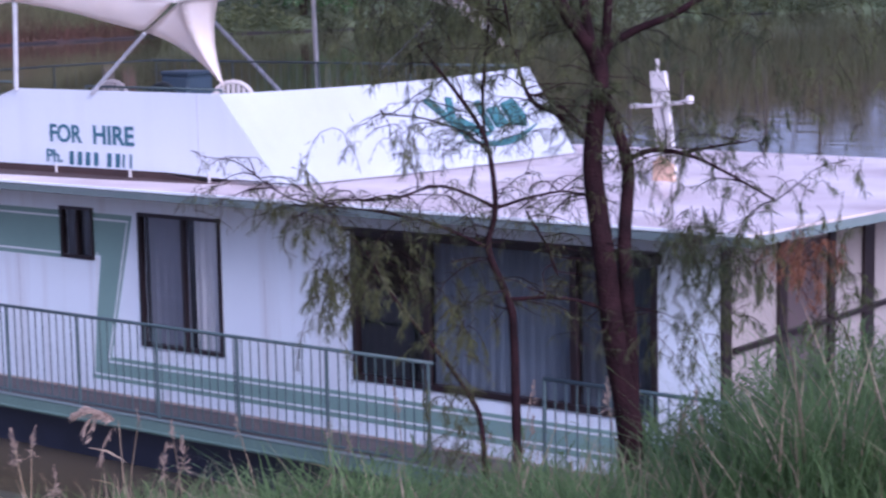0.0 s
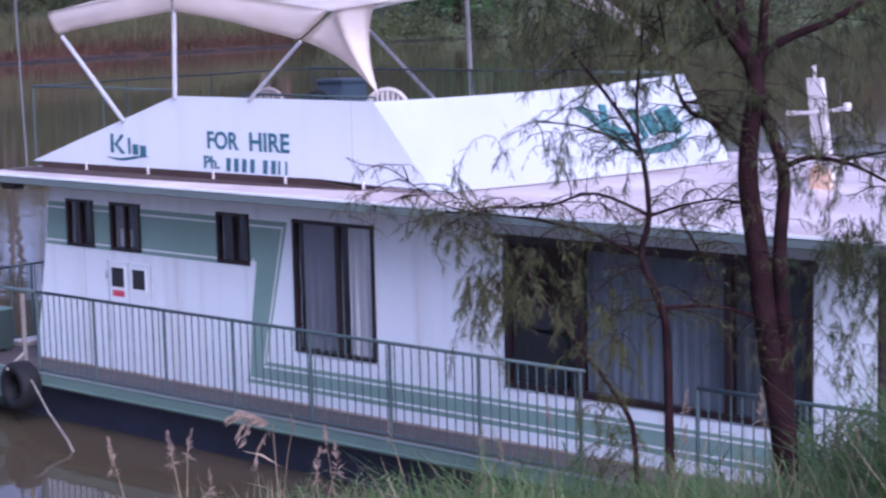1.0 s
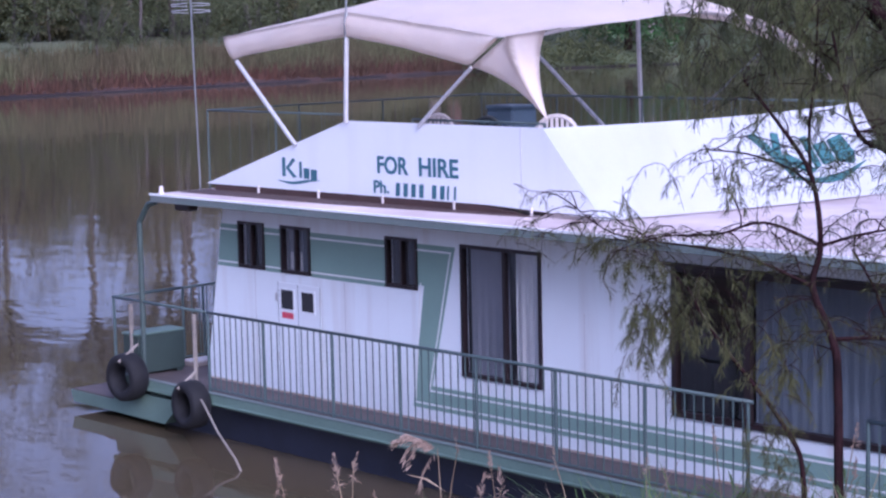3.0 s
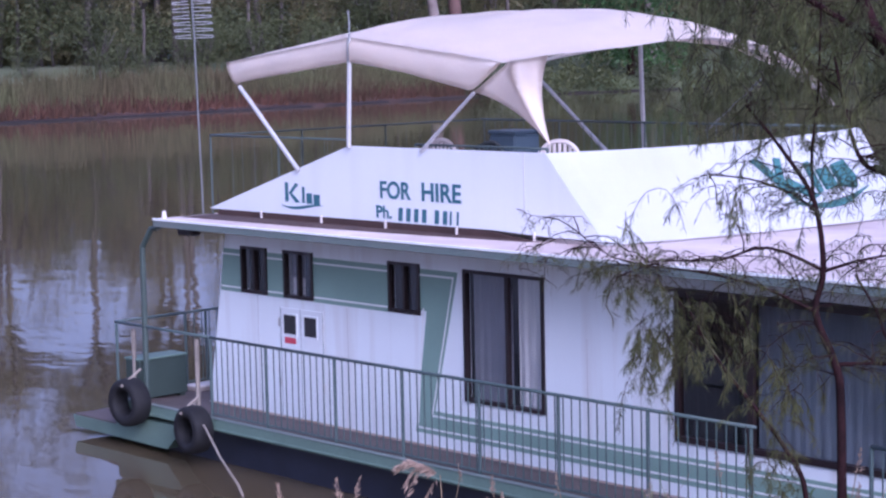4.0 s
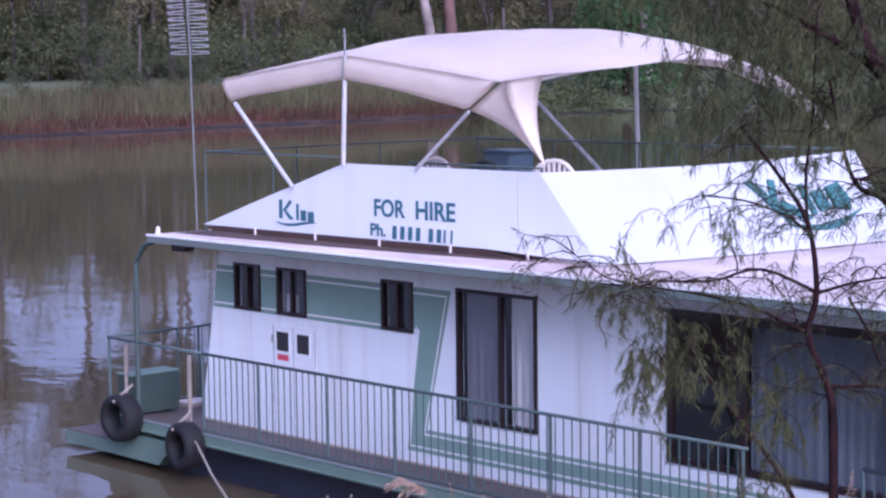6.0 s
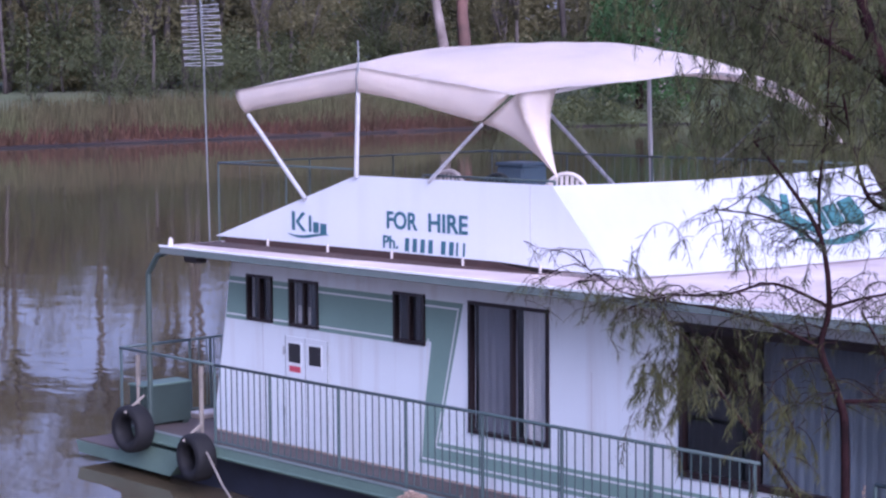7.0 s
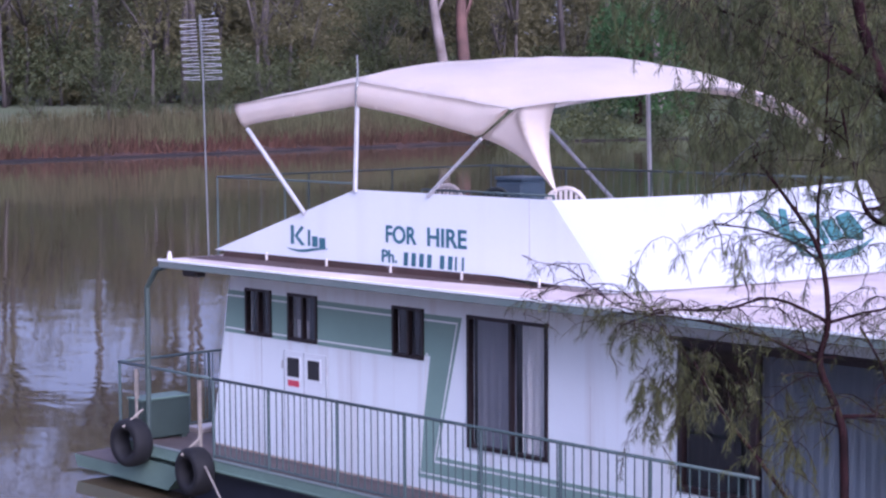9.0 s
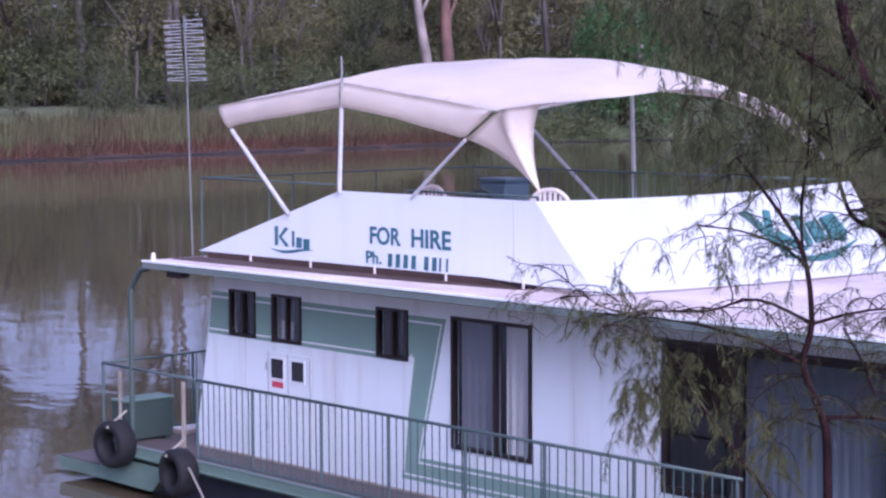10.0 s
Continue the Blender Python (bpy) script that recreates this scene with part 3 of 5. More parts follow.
def window(x0, x1, z0, z1, splits, label, bar=0.035, curtains=()):
    """splits: x of the upright bars. curtains: (x0, x1, material); a DARKIN sheet paints the dim room."""
    d0, d1 = -0.022, 0.05
    bm = pierced(BM(), [x0 - 0.012, x1 + 0.012], [z0 - 0.012, z1 + 0.012], [(x0 + bar, x1 - bar, z0 + bar, z1 - bar)], lambda u, v, d: (u, d0 + d, v), d1 - d0)
    w = part("window", bm, FRAME, boat, label)
    edges = [x0 + bar] + [s for s in splits] + [x1 - bar]
    for s in splits:
        part("mullion", box(BM(), s - bar * 0.8, s + bar * 0.8, d0 + 0.004, d1 - 0.01, z0 + bar, z1 - bar, 0.003), FRAME, w)
    for k, (a, b) in enumerate(zip(edges, edges[1:])):
        y = 0.012 + 0.014 * (k % 2)
        p = part("pane", box(BM(), a, b, y, y + 0.005, z0 + bar, z1 - bar), GLASS, w)
        p.visible_shadow = False
    for a, b, m in curtains:
        part("curtain", wavy(BM(), a, b, 0.105, z0 - 0.02, z1 + 0.03, (b - a) / 0.11, 0.016 if m is CURTW else 0.006), m, w, smooth=True)
    return w


# two small windows get a near-black sheet that paints the dark room
for k, (a, b) in enumerate(W_SMALL):
    mid = (a + b) / 2
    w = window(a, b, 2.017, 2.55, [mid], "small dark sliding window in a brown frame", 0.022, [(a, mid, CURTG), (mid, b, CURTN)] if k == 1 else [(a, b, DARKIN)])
    if k == 1:
        part("blind", box(BM(), a + 0.03, mid - 0.02, 0.10, 0.11, 2.04, 2.24), CURTW, w, "pale lower blind")
window(0.0, 1.160, 1.165, 2.545, [0.635], "tall sliding window with pale curtain", 0.026, [(0.03, 0.60, CURTG), (0.70, 1.145, CURTW)])
window(2.905, 6.257, 1.14, 2.555, [3.79, 5.42], "wide dark sliding glass door in a brown frame", 0.045, [(3.80, 5.40, CURTD), (5.44, 6.21, CURTN)])
bm = BM()
box(bm, 2.80, 6.30, -0.075, -0.024, 2.56, 2.60, 0.006)
part("awning_rail", bm, FRAME, boat, "brown awning rail over the glass door")
bm = BM()
box(bm, 6.16, 6.34, -0.24, -0.03, 2.49, 2.60, 0.02)
part("wall_lamp", bm, FRAME, boat, "small black outside lamp")

# small double hatch door in the side wall
hx0, hx1 = -3.16, -2.38
hatch = part("hatch_door", prism(BM(), [(hx0, DECK + 0.02), (hx1, DECK + 0.02), (hx1, 1.885), (hx0, 1.885)], -0.012, 0.012), WHITE, boat, "white double hatch door")
for a, b in ((-3.098, -2.867), (-2.714, -2.489)):
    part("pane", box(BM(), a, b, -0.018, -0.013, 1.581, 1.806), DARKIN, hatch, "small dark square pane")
    bm = BM()
    for q in ((a - 0.02, b + 0.02, 1.806, 1.826), (a - 0.02, b + 0.02, 1.561, 1.581), (a - 0.02, a, 1.581, 1.806), (b, b + 0.02, 1.581, 1.806)):
        box(bm, q[0], q[1], -0.022, -0.0125, q[2], q[3])
    part("pane_frame", bm, WHITE, hatch)
part("sticker", box(BM(), -3.09, -2.88, -0.016, -0.0125, 1.47, 1.54), RED, hatch, "red and white sticker")
for x in (hx0 - 0.004, -2.79, hx1):
    part("door_gap", box(BM(), x, x + 0.006, -0.0145, -0.0125, DECK + 0.02, 1.885), GREEND, hatch)
for x in (-3.185, -2.365):
    for z in (1.66, 0.95):
        part("hinge", box(BM(), x - 0.012, x + 0.012, -0.03, -0.0125, z, z + 0.10, 0.004), STEEL, hatch)

# painted green stripe with white lines
bm = BM()
zt, zb = 2.512, 1.995
prism(bm, [(-4.35, zb), (-3.914, zb), (-3.914, zt), (-4.262, zt)], -0.003, 0.003)
prism(bm, [(-3.402, zb), (-3.086, zb), (-3.086, zt), (-3.402, zt)], -0.003, 0.003)
prism(bm, [(-2.537, zb), (-1.217, zb), (-1.217, zt), (-2.537, zt)], -0.003, 0.003)
prism(bm, [(-0.697, 2.06), (-0.60, 2.06), (-0.82, 0.72), (6.85, 0.72), (6.85, 1.00), (-0.50, 0.98), (-0.10, zt), (-0.697, zt)], -0.003, 0.003)
stripe = part("stripe", bm, GREEN, boat, "painted sage green stripe")
def line(poly):
    part("stripe_line", prism(BM(), poly, -0.006, 0.003), PINW, boat)


for a, b in ((-4.28, -3.914), (-3.402, -3.086), (-2.537, -1.217), (-0.697, -0.16)):
    line([(a, zt - 0.075), (b, zt - 0.075), (b, zt - 0.055), (a, zt - 0.055)])
for a, b in ((-4.33, -3.914), (-3.402, -3.086), (-2.537, -1.217)):
    line([(a, zb + 0.045), (b, zb + 0.045), (b, zb + 0.065), (a, zb + 0.065)])
line([(-0.18, zt - 0.07), (-0.16, zt - 0.055), (-0.535, 0.93), (-0.555, 0.93)])
line([(-0.66, 2.09), (-0.64, 2.09), (-0.77, 0.77), (-0.79, 0.77)])
line([(-0.55, 0.915), (6.85, 0.945), (6.85, 0.965), (-0.55, 0.935)])
line([(-0.79, 0.765), (6.85, 0.775), (6.85, 0.795), (-0.79, 0.785)])

# wall sheet joints
JOINT = mat("joint strip", (0.62, 0.62, 0.63), 0.5)
for x in (-1.95, 1.75, 2.45, -3.62):
    part("sheet_joint", box(BM(), x, x + 0.012, -0.0022, 0.0, DECK, 1.99), JOINT, boat)

part("wall_base", box(BM(), -4.62, 6.85, -0.004, -0.0005, DECK - 0.035, DECK + 0.012), RUST, boat, "rust-stained foot of the wall")

# roof slab, fascia, soffit
def flat_plate(outline, z0, z1):
    """A level plate whose outline is given in x and y."""
    bm = BM()
    a, b = ([bm.verts.new((x, y, z)) for x, y in outline] for z in (z0, z1))
    bm.faces.new(a[::-1])
    bm.faces.new(b)
    for i in range(len(outline)):
        j = (i + 1) % len(outline)
        bm.faces.new((a[i], a[j], b[j], b[i]))
    return bm


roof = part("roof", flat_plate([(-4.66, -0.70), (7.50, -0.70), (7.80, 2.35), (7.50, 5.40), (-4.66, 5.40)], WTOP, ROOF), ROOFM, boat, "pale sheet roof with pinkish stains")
bm = BM()
box(bm, -4.67, 7.51, -0.725, -0.703, WTOP + 0.004, ROOF - 0.022, 0.004)
box(bm, -4.685, -4.663, -0.725, 5.4, WTOP + 0.004, ROOF - 0.022, 0.004)
for ya, xa, yb, xb in ((-0.725, 7.51, 2.35, 7.81), (2.35, 7.81, 5.4, 7.51)):
    q = [bm.verts.new((x + d, y, z)) for x, y in ((xa, ya), (xb, yb)) for d in (0.0, 0.022) for z in (WTOP + 0.004, ROOF - 0.022)]
    for f in ((0, 1, 3, 2), (4, 6, 7, 5), (0, 4, 5, 1), (2, 3, 7, 6), (1, 5, 7, 3), (0, 2, 6, 4)):
        bm.faces.new([q[v] for v in f])
part("gutter_lip", box(BM(), -4.69, 7.51, -0.735, -0.701, ROOF - 0.020, ROOF + 0.006, 0.004), PINW, boat, "white rolled roof lip")
part("fascia", bm, EDGEGREEN, boat, "sage green roof edge")
bm = BM()
box(bm, -4.45, -4.15, -0.55, -0.40, 2.70, WTOP - 0.004, 0.02)
part("soffit_lamp", bm, FRAME, boat, "small dark lamp under the roof edge")
bm = BM()
tube(bm, [(-4.72, -0.62, 2.79), (-4.86, -0.64, 2.76), (-5.05, -0.65, 2.53), (-5.07, -0.65, DECK)], 0.035, 8)
part("roof_post", bm, POSTGREEN, boat, "green bent roof post")
bm = BM()
tube(bm, [(-4.55, 1.0, 2.79), (-4.6, 1.0, DECK)], 0.03, 8)
part("rear_post", bm, POSTGREEN, boat)
bm = BM()
tube(bm, [(-4.60, -0.62, ROOF), (-4.60, -0.62, ROOF + 0.09)], 0.035, 8, 0.02)
part("corner_lamp", bm, PLASTIC, boat, "small white lamp on the roof corner")

# ---- upper deck: sign boards round it ----
TOPZ, BOTZ = 3.80, 2.955
bm = BM()
prism(bm, [(-4.60, 2.975), (0.4, 2.985), (1.96, 2.93), (1.17, TOPZ), (-1.90, TOPZ)], 0.05, 0.03)
sign = part("side_sign_board", bm, SIGNW, boat, "white sloping sign board along the upper deck")
part("board_joint", prism(BM(), [(0.855, 3.1), (0.867, 3.1), (0.867, 3.79), (0.855, 3.79)], 0.047, 0.003), JOINT, sign)
bm = BM()
prism(bm, [(-4.5, BOTZ), (2.2, BOTZ), (1.9, 3.35), (-3.3, 3.35)], 4.28, 0.03)
part("far_sign_board", bm, SIGNW, boat)


def front_pt(y, z):
    v = (z - 2.925) / (TOPZ - 2.925)
    s = (y - 0.05) / 4.22
    xb = 1.99 + 0.75 * s - 0.16 * s * s + 0.10 * math.sin(s * 3.14)
    xt = 1.17 + 0.765 * s + 0.28 * math.sin(s * 3.14)
    return Vector((xb + (xt - xb) * v, y, z + 0.08 * v * s * s))


bm = BM()
rows = [[bm.verts.new(front_pt(0.05 + 4.22 * i / 16, 2.925 + (TOPZ - 2.925) * j / 4)) for i in range(17)] for j in range(5)]
for a, b in zip(rows, rows[1:]):
    for i in range(16):
        bm.faces.new((a[i], a[i + 1], b[i + 1], b[i]))
bmesh.ops.solidify(bm, geom=list(bm.faces), thickness=0.025)
front_sign = part("front_sign_board", bm, SIGNW, boat, "white raked front sign board")
bm = BM()
prism(bm, [(-4.45, ROOF + 0.002), (0.9, ROOF + 0.002), (0.3, 2.98), (-4.4, 2.98)], 0.055, 0.06)
part("base_beam", bm, TIMBER, boat, "dark red timber beam under the sign board")
for x in (-3.55, -2.42, -1.30, -0.15, 1.0):
    part("sign_bracket", box(BM(), x, x + 0.018, 0.025, 0.048, ROOF + 0.010, BOTZ + 0.04), PLASTIC, boat)
bm = BM()
prism(bm, [(-4.4, ROOF + 0.002), (-3.6, ROOF + 0.002), (-3.6, 2.975), (-1.0, 2.975), (0.95, 2.975), (0.95, ROOF + 0.002)], 0.17, 4.08)
part("upper_floor", bm, BROWN, boat)


bm = BM()
for q in ([(-4.55, -0.38), (-4.55, 0.045), (1.1, 0.045), (0.9, -0.02), (-0.4, -0.18), (-1.8, -0.30)],):
    a = [bm.verts.new((x, y, ROOF + 0.001)) for x, y in q]
    b = [bm.verts.new((x, y, ROOF + 0.009)) for x, y in q]
    bm.faces.new(a)
    bm.faces.new(b)
    for i in range(len(q)):
        bm.faces.new((a[i], a[(i + 1) % len(q)], b[(i + 1) % len(q)], b[i]))
part("roof_walkway", bm, TIMBER, boat, "dark red-brown timber strip along the roof edge")


# lettering on the sign boards
def lettering(text, size, m, parent, material, width=1.0, label=""):
    cu = bpy.data.curves.new("lettering", 'FONT')
    cu.body, cu.size, cu.extrude, cu.offset = text, size, 0.002, 0.022 * size
    ob = new("lettering", cu)
    bpy.context.view_layer.update()
    me = bpy.data.meshes.new_from_object(ob.evaluated_get(bpy.context.evaluated_depsgraph_get()))
    bpy.data.objects.remove(ob)
    me.transform(m @ Matrix.Diagonal((width, 1, 1, 1)))
    me.materials.clear()
    me.materials.append(material)
    out = new("lettering", me)
    out.parent = parent
    return tagged(out, label)


def sign_word(text, x0, x1, z0, z1, label):
    """A word on the side sign board, fitted between x0, x1 and z0, z1."""
    ob = lettering(text, 0.25, Matrix.Identity(4), sign, TEAL, 1.0, label)
    xs2, ys2 = [v.co.x for v in ob.data.vertices], [v.co.y for v in ob.data.vertices]
    ax, az = (x1 - x0) / (max(xs2) - min(xs2)), (z1 - z0) / (max(ys2) - min(ys2))
    ob.data.transform(pose(0, 0.045, 0, 90) @ Matrix.Translation((x0 - ax * min(xs2), z0 - az * min(ys2), 0)) @ Matrix.Diagonal((ax, az, 1, 1)))


sign_word("FOR", -1.375, -0.865, 3.237, 3.432, "blue-green word FOR")
sign_word("HIRE", -0.690, -0.070, 3.237, 3.437, "blue-green word HIRE")
sign_word("Ph.", -1.445, -1.190, 3.020, 3.160, "blue-green letters Ph.")
for k in range(8):
    x = -1.083 + k * 0.128 + (0.075 if k > 3 else 0) - (0.02 * (k - 5) if k > 5 else 0)
    part("number_bar", prism(BM(), [(x, 3.003), (x + (0.068 if k < 6 else 0.03), 3.003), (x + (0.078 if k < 6 else 0.04), 3.148), (x + 0.01, 3.148)], 0.045, 0.003), TEAL, sign)


def swoosh(x0, x1, z, h):
    n = 14
    top, bot = [], []
    for i in range(n + 1):
        s = i / n
        zz = z - h * math.sin(s * 5.0) * (1 - 0.3 * s)
        w = 0.018 * math.sin(math.pi * (0.06 + 0.9 * s)) * h / 0.03
        top.append((x0 + (x1 - x0) * s, zz + w))
        bot.append((x0 + (x1 - x0) * s, zz - w))
    return top, bot


top, bot = swoosh(-3.15, -2.39, 3.085, 0.028)
bm = BM()
for i in range(len(top) - 1):
    prism(bm, [bot[i], bot[i + 1], top[i + 1], top[i]], 0.045, 0.003)
part("underline", bm, TEAL, sign, "wavy painted underline")
name_bars = [[(-3.10, 3.20), (-3.04, 3.20), (-3.04, 3.42), (-3.10, 3.42)], [(-3.03, 3.30), (-2.90, 3.42), (-2.85, 3.40), (-2.97, 3.30), (-2.83, 3.20), (-2.90, 3.19)],
             [(-2.78, 3.195), (-2.735, 3.195), (-2.735, 3.38), (-2.78, 3.38)], [(-2.70, 3.19), (-2.60, 3.19), (-2.60, 3.31), (-2.70, 3.31)], [(-2.57, 3.18), (-2.46, 3.18), (-2.46, 3.30), (-2.57, 3.30)]]
for poly in name_bars:
    part("painted_bar", prism(BM(), [(x + 0.02, z - 0.07) for x, z in poly], 0.045, 0.003), TEAL, sign)


# the same painted mark, larger, on the raked front board
def front_plate(poly, material, label="", rank=0):
    """poly in y and z, laid on the front board."""
    bm = BM()
    lift = Vector((0.018, 0, 0.014)) * (1 + 0.22 * rank)
    poly = [(3.02 + (y - 3.05) * 0.72, 3.37 + (z - 3.37) * 0.80) for y, z in poly]
    a = [bm.verts.new(front_pt(y, z) + lift) for y, z in poly]
    b = [bm.verts.new(front_pt(y, z) + lift * 0.15) for y, z in poly]
    bm.faces.new(a)
    bm.faces.new(b[::-1])
    for i in range(len(poly)):
        j = (i + 1) % len(poly)
        bm.faces.new((a[i], b[i], b[j], a[j]))
    part("painted_bar", bm, material, front_sign, label)


for rank, poly in enumerate(([(1.98, 3.66), (2.12, 3.68), (2.62, 3.16), (2.48, 3.12)], [(2.30, 3.38), (2.40, 3.33), (2.56, 3.64), (2.44, 3.66)], [(2.36, 3.36), (2.52, 3.40), (3.00, 3.16), (2.86, 3.12)],
             [(2.98, 3.56), (3.09, 3.57), (3.12, 3.20), (3.02, 3.19)], [(3.18, 3.46), (3.44, 3.48), (3.48, 3.24), (3.22, 3.22)], [(3.55, 3.50), (3.86, 3.54), (3.98, 3.32), (3.88, 3.20), (3.58, 3.24)])):
    front_plate(poly, TEALB, "", rank)
for k in range(10):
    s0, s1 = k / 10, (k + 1) / 10
    f = lambda s: (2.45 + 1.75 * s, 3.10 - 0.09 * math.sin(s * 3.6) + 0.07 * s)
    w = lambda s: 0.005 + 0.03 * math.sin(math.pi * s)
    (ya, za), (yb, zb2) = f(s0), f(s1)
    front_plate([(ya, za - w(s0)), (yb, zb2 - w(s1)), (yb, zb2 + w(s1)), (ya, za + w(s0))], TEALB)


# ---- railings ----
def railing(parent, pts, top, base, step, posts, r=0.013, post_r=0.018, label="", low=0.06, name="railing", stripes=True):
    """A straight railing from pts[0] to pts[1] (x, y): top and bottom bars, posts, uprights."""
    (xa, ya), (xb, yb) = pts
    length = math.hypot(xb - xa, yb - ya)
    bm = BM()
    tube(bm, [(xa, ya, top), (xb, yb, top)], post_r, 8)
    rail = part(name, bm, GREEND, parent, label, True)
    if stripes:
        part("bottom_bar", tube(BM(), [(xa, ya, base + low), (xb, yb, base + low)], r, 6), GREEND, rail)
    at = lambda s: (xa + (xb - xa) * s / length, ya + (yb - ya) * s / length)
    pm = tube(BM(), [(0, 0, base), (0, 0, top)], post_r * 1.05, 6)
    post = None
    for s in posts:
        if post is None:
            post = part("post", pm, GREEND, rail)
        else:
            post = new("post", post.data)
            post.parent = rail
        post.location = (*at(s), 0)
    bar, n = None, round(length / step)
    for k in range(1, n):
        s = length * k / n
        if any(abs(s - q) < step * 0.4 for q in posts):
            continue
        if bar is None:
            bar = part("upright", tube(BM(), [(0, 0, base + (low if stripes else 0)), (0, 0, top)], r * 0.62, 5), GREEND, rail)
        else:
            bar = new("upright", bar.data)
            bar.parent = rail
        bar.location = (*at(s), 0)
    return rail


RT = 1.548
railing(boat, ((-5.72, -0.65), (-3.72, -0.65)), RT, DECK, 2.0, [0.02], label="open end of the side railing", stripes=False)
railing(boat, ((-3.70, -0.65), (4.36, -0.65)), RT, DECK, 0.110, [0.0, 1.07, 2.30, 3.41, 4.573, 5.677, 6.815, 8.005], label="grey-green metal side railing")
railing(boat, ((5.55, -0.65), (7.65, -0.65)), RT, DECK, 0.110, [0.0, 1.05, 2.1], label="grey-green metal side railing by the bow")
railing(boat, ((-5.72, -0.63), (-5.72, 0.40)), RT, DECK, 2.0, [1.03], label="open end of the stern railing", stripes=False)
railing(boat, ((-5.72, 0.42), (-5.72, 5.3)), RT, DECK, 0.12, [0.30, 1.5, 2.8, 4.88], label="grey-green metal stern railing")
UR = 3.865
railing(boat, ((-4.60, 0.10), (-1.95, 0.10)), UR, ROOF, 0.45, [0.0, 1.35], 0.004, 0.011, "thin upper deck railing")
railing(boat, ((-4.60, 0.12), (-4.60, 4.64)), UR, ROOF, 0.45, [1.4, 2.8, 4.6], 0.004, 0.010, "thin upper deck end railing")
railing(boat, ((-4.60, 4.66), (1.5, 4.66)), UR, ROOF, 0.14, [1.5, 3.0, 4.5, 5.9], 0.008, 0.013, "upper deck far side railing")
railing(boat, ((-0.9, 0.16), (1.1, 0.16)), TOPZ + 0.035, 2.975, 0.11, [0.0, 2.0], 0.012, 0.012, "low railing behind the sign board", stripes=False)

# ---- things on and round the boat ----
# awning: bowed tubes under a canvas sheet with a drooping near edge
awning = thing("canvas_awning", "white canvas awning on bent steel tubes over the upper deck", "awning")


def spline(x, knots):
    for (xa, za), (xb, zb) in zip(knots, knots[1:]):
        if x <= xb:
            s = (x - xa) / (xb - xa)
            return za + (zb - za) * s
    return knots[-1][1]


EDGE = [(-4.13, 4.745), (-1.80, 5.00), (-0.90, 4.888), (-0.10, 4.796), (0.62, 4.70), (1.21, 4.763), (1.27, 4.77)]
FAR_EDGE = [(-4.13, 4.73), (-1.90, 5.03), (-0.33, 4.90), (0.50, 4.62), (1.0, 4.36), (1.27, 4.14)]
SPINE = [(-4.13, 4.86), (-3.0, 5.10), (-1.90, 5.27), (-0.6, 5.28), (0.4, 5.14), (1.27, 4.90)]
Y0, Y1 = 0.03, 4.72
X0, X1 = -4.13, 1.24


def awning_z(x, s):
    e, c = spline(x, EDGE) * (1 - s) + spline(x, FAR_EDGE) * s, spline(x, SPINE)
    return e + (c - e) * math.sin(math.pi * min(max(s, 0), 1)) ** 0.72


bm = BM()
nx, ny = 44, 24
top = [[bm.verts.new((X0 + (X1 - X0) * i / nx, Y0 + (Y1 - Y0) * j / ny, awning_z(X0 + (X1 - X0) * i / nx, j / ny) + (0.02 * noise.noise(Vector((i * 0.35, j * 0.3, 2))) if j else 0))) for j in range(ny + 1)] for i in range(nx + 1)]
for i in range(nx):
    for j in range(ny):
        bm.faces.new((top[i][j], top[i + 1][j], top[i + 1][j + 1], top[i][j + 1]))
bmesh.ops.solidify(bm, geom=list(bm.faces), thickness=0.006)
part("canvas", bm, CANVAS, awning, "slack white canvas sheet", True)


def sheet(cols):
    """A cloth strip through columns of points."""
    bm = BM()
    rows = [[bm.verts.new(p) for p in c] for c in cols]
    for a, b in zip(rows, rows[1:]):
        for k in range(len(a) - 1):
            bm.faces.new((a[k], b[k], b[k + 1], a[k + 1]))
    bmesh.ops.solidify(bm, geom=list(bm.faces), thickness=0.005)
    return bm


# near side flap, as far as the fold that runs up from the brace
DROP = [(-4.13, 0.27), (-1.80, 0.27), (-0.92, 0.274), (-0.38, 0.315), (0.186, 0.347), (0.62, 0.002)]
cols = []
for i in range(49):
    x = X0 + (0.62 - X0) * i / 48
    d, z = spline(x, DROP), spline(x, EDGE)
    slip = 0.24 * max(0.0, 1 - i / 7) ** 2
    cols.append([(x + slip * k / 5, Y0 + 0.002 - (0.006 + 0.05 * math.sin(math.pi * k / 6) + 0.02 * noise.noise(Vector((i * 0.33, k * 0.6, 1))) if k else 0), z + 0.004 - d * k / 5) for k in range(6)])
part("side_flap", sheet(cols), CANVAS, awning, "hanging canvas side flap", True)
cols = []
for i in range(33):
    x = X0 + (X1 - X0) * i / 32
    d = 0.09
    cols.append([(x, Y1 + 0.004 + 0.03 * math.sin(math.pi * k / 4), spline(x, FAR_EDGE) - d * k / 4) for k in range(5)])
part("side_flap", sheet(cols), CANVAS, awning, "hanging canvas side flap", True)


# corner of the cloth, drawn down to a point, with a crease down its middle
def bezier(a, b, c, t):
    return Vector(a) * (1 - t) ** 2 + Vector(b) * 2 * t * (1 - t) + Vector(c) * t * t


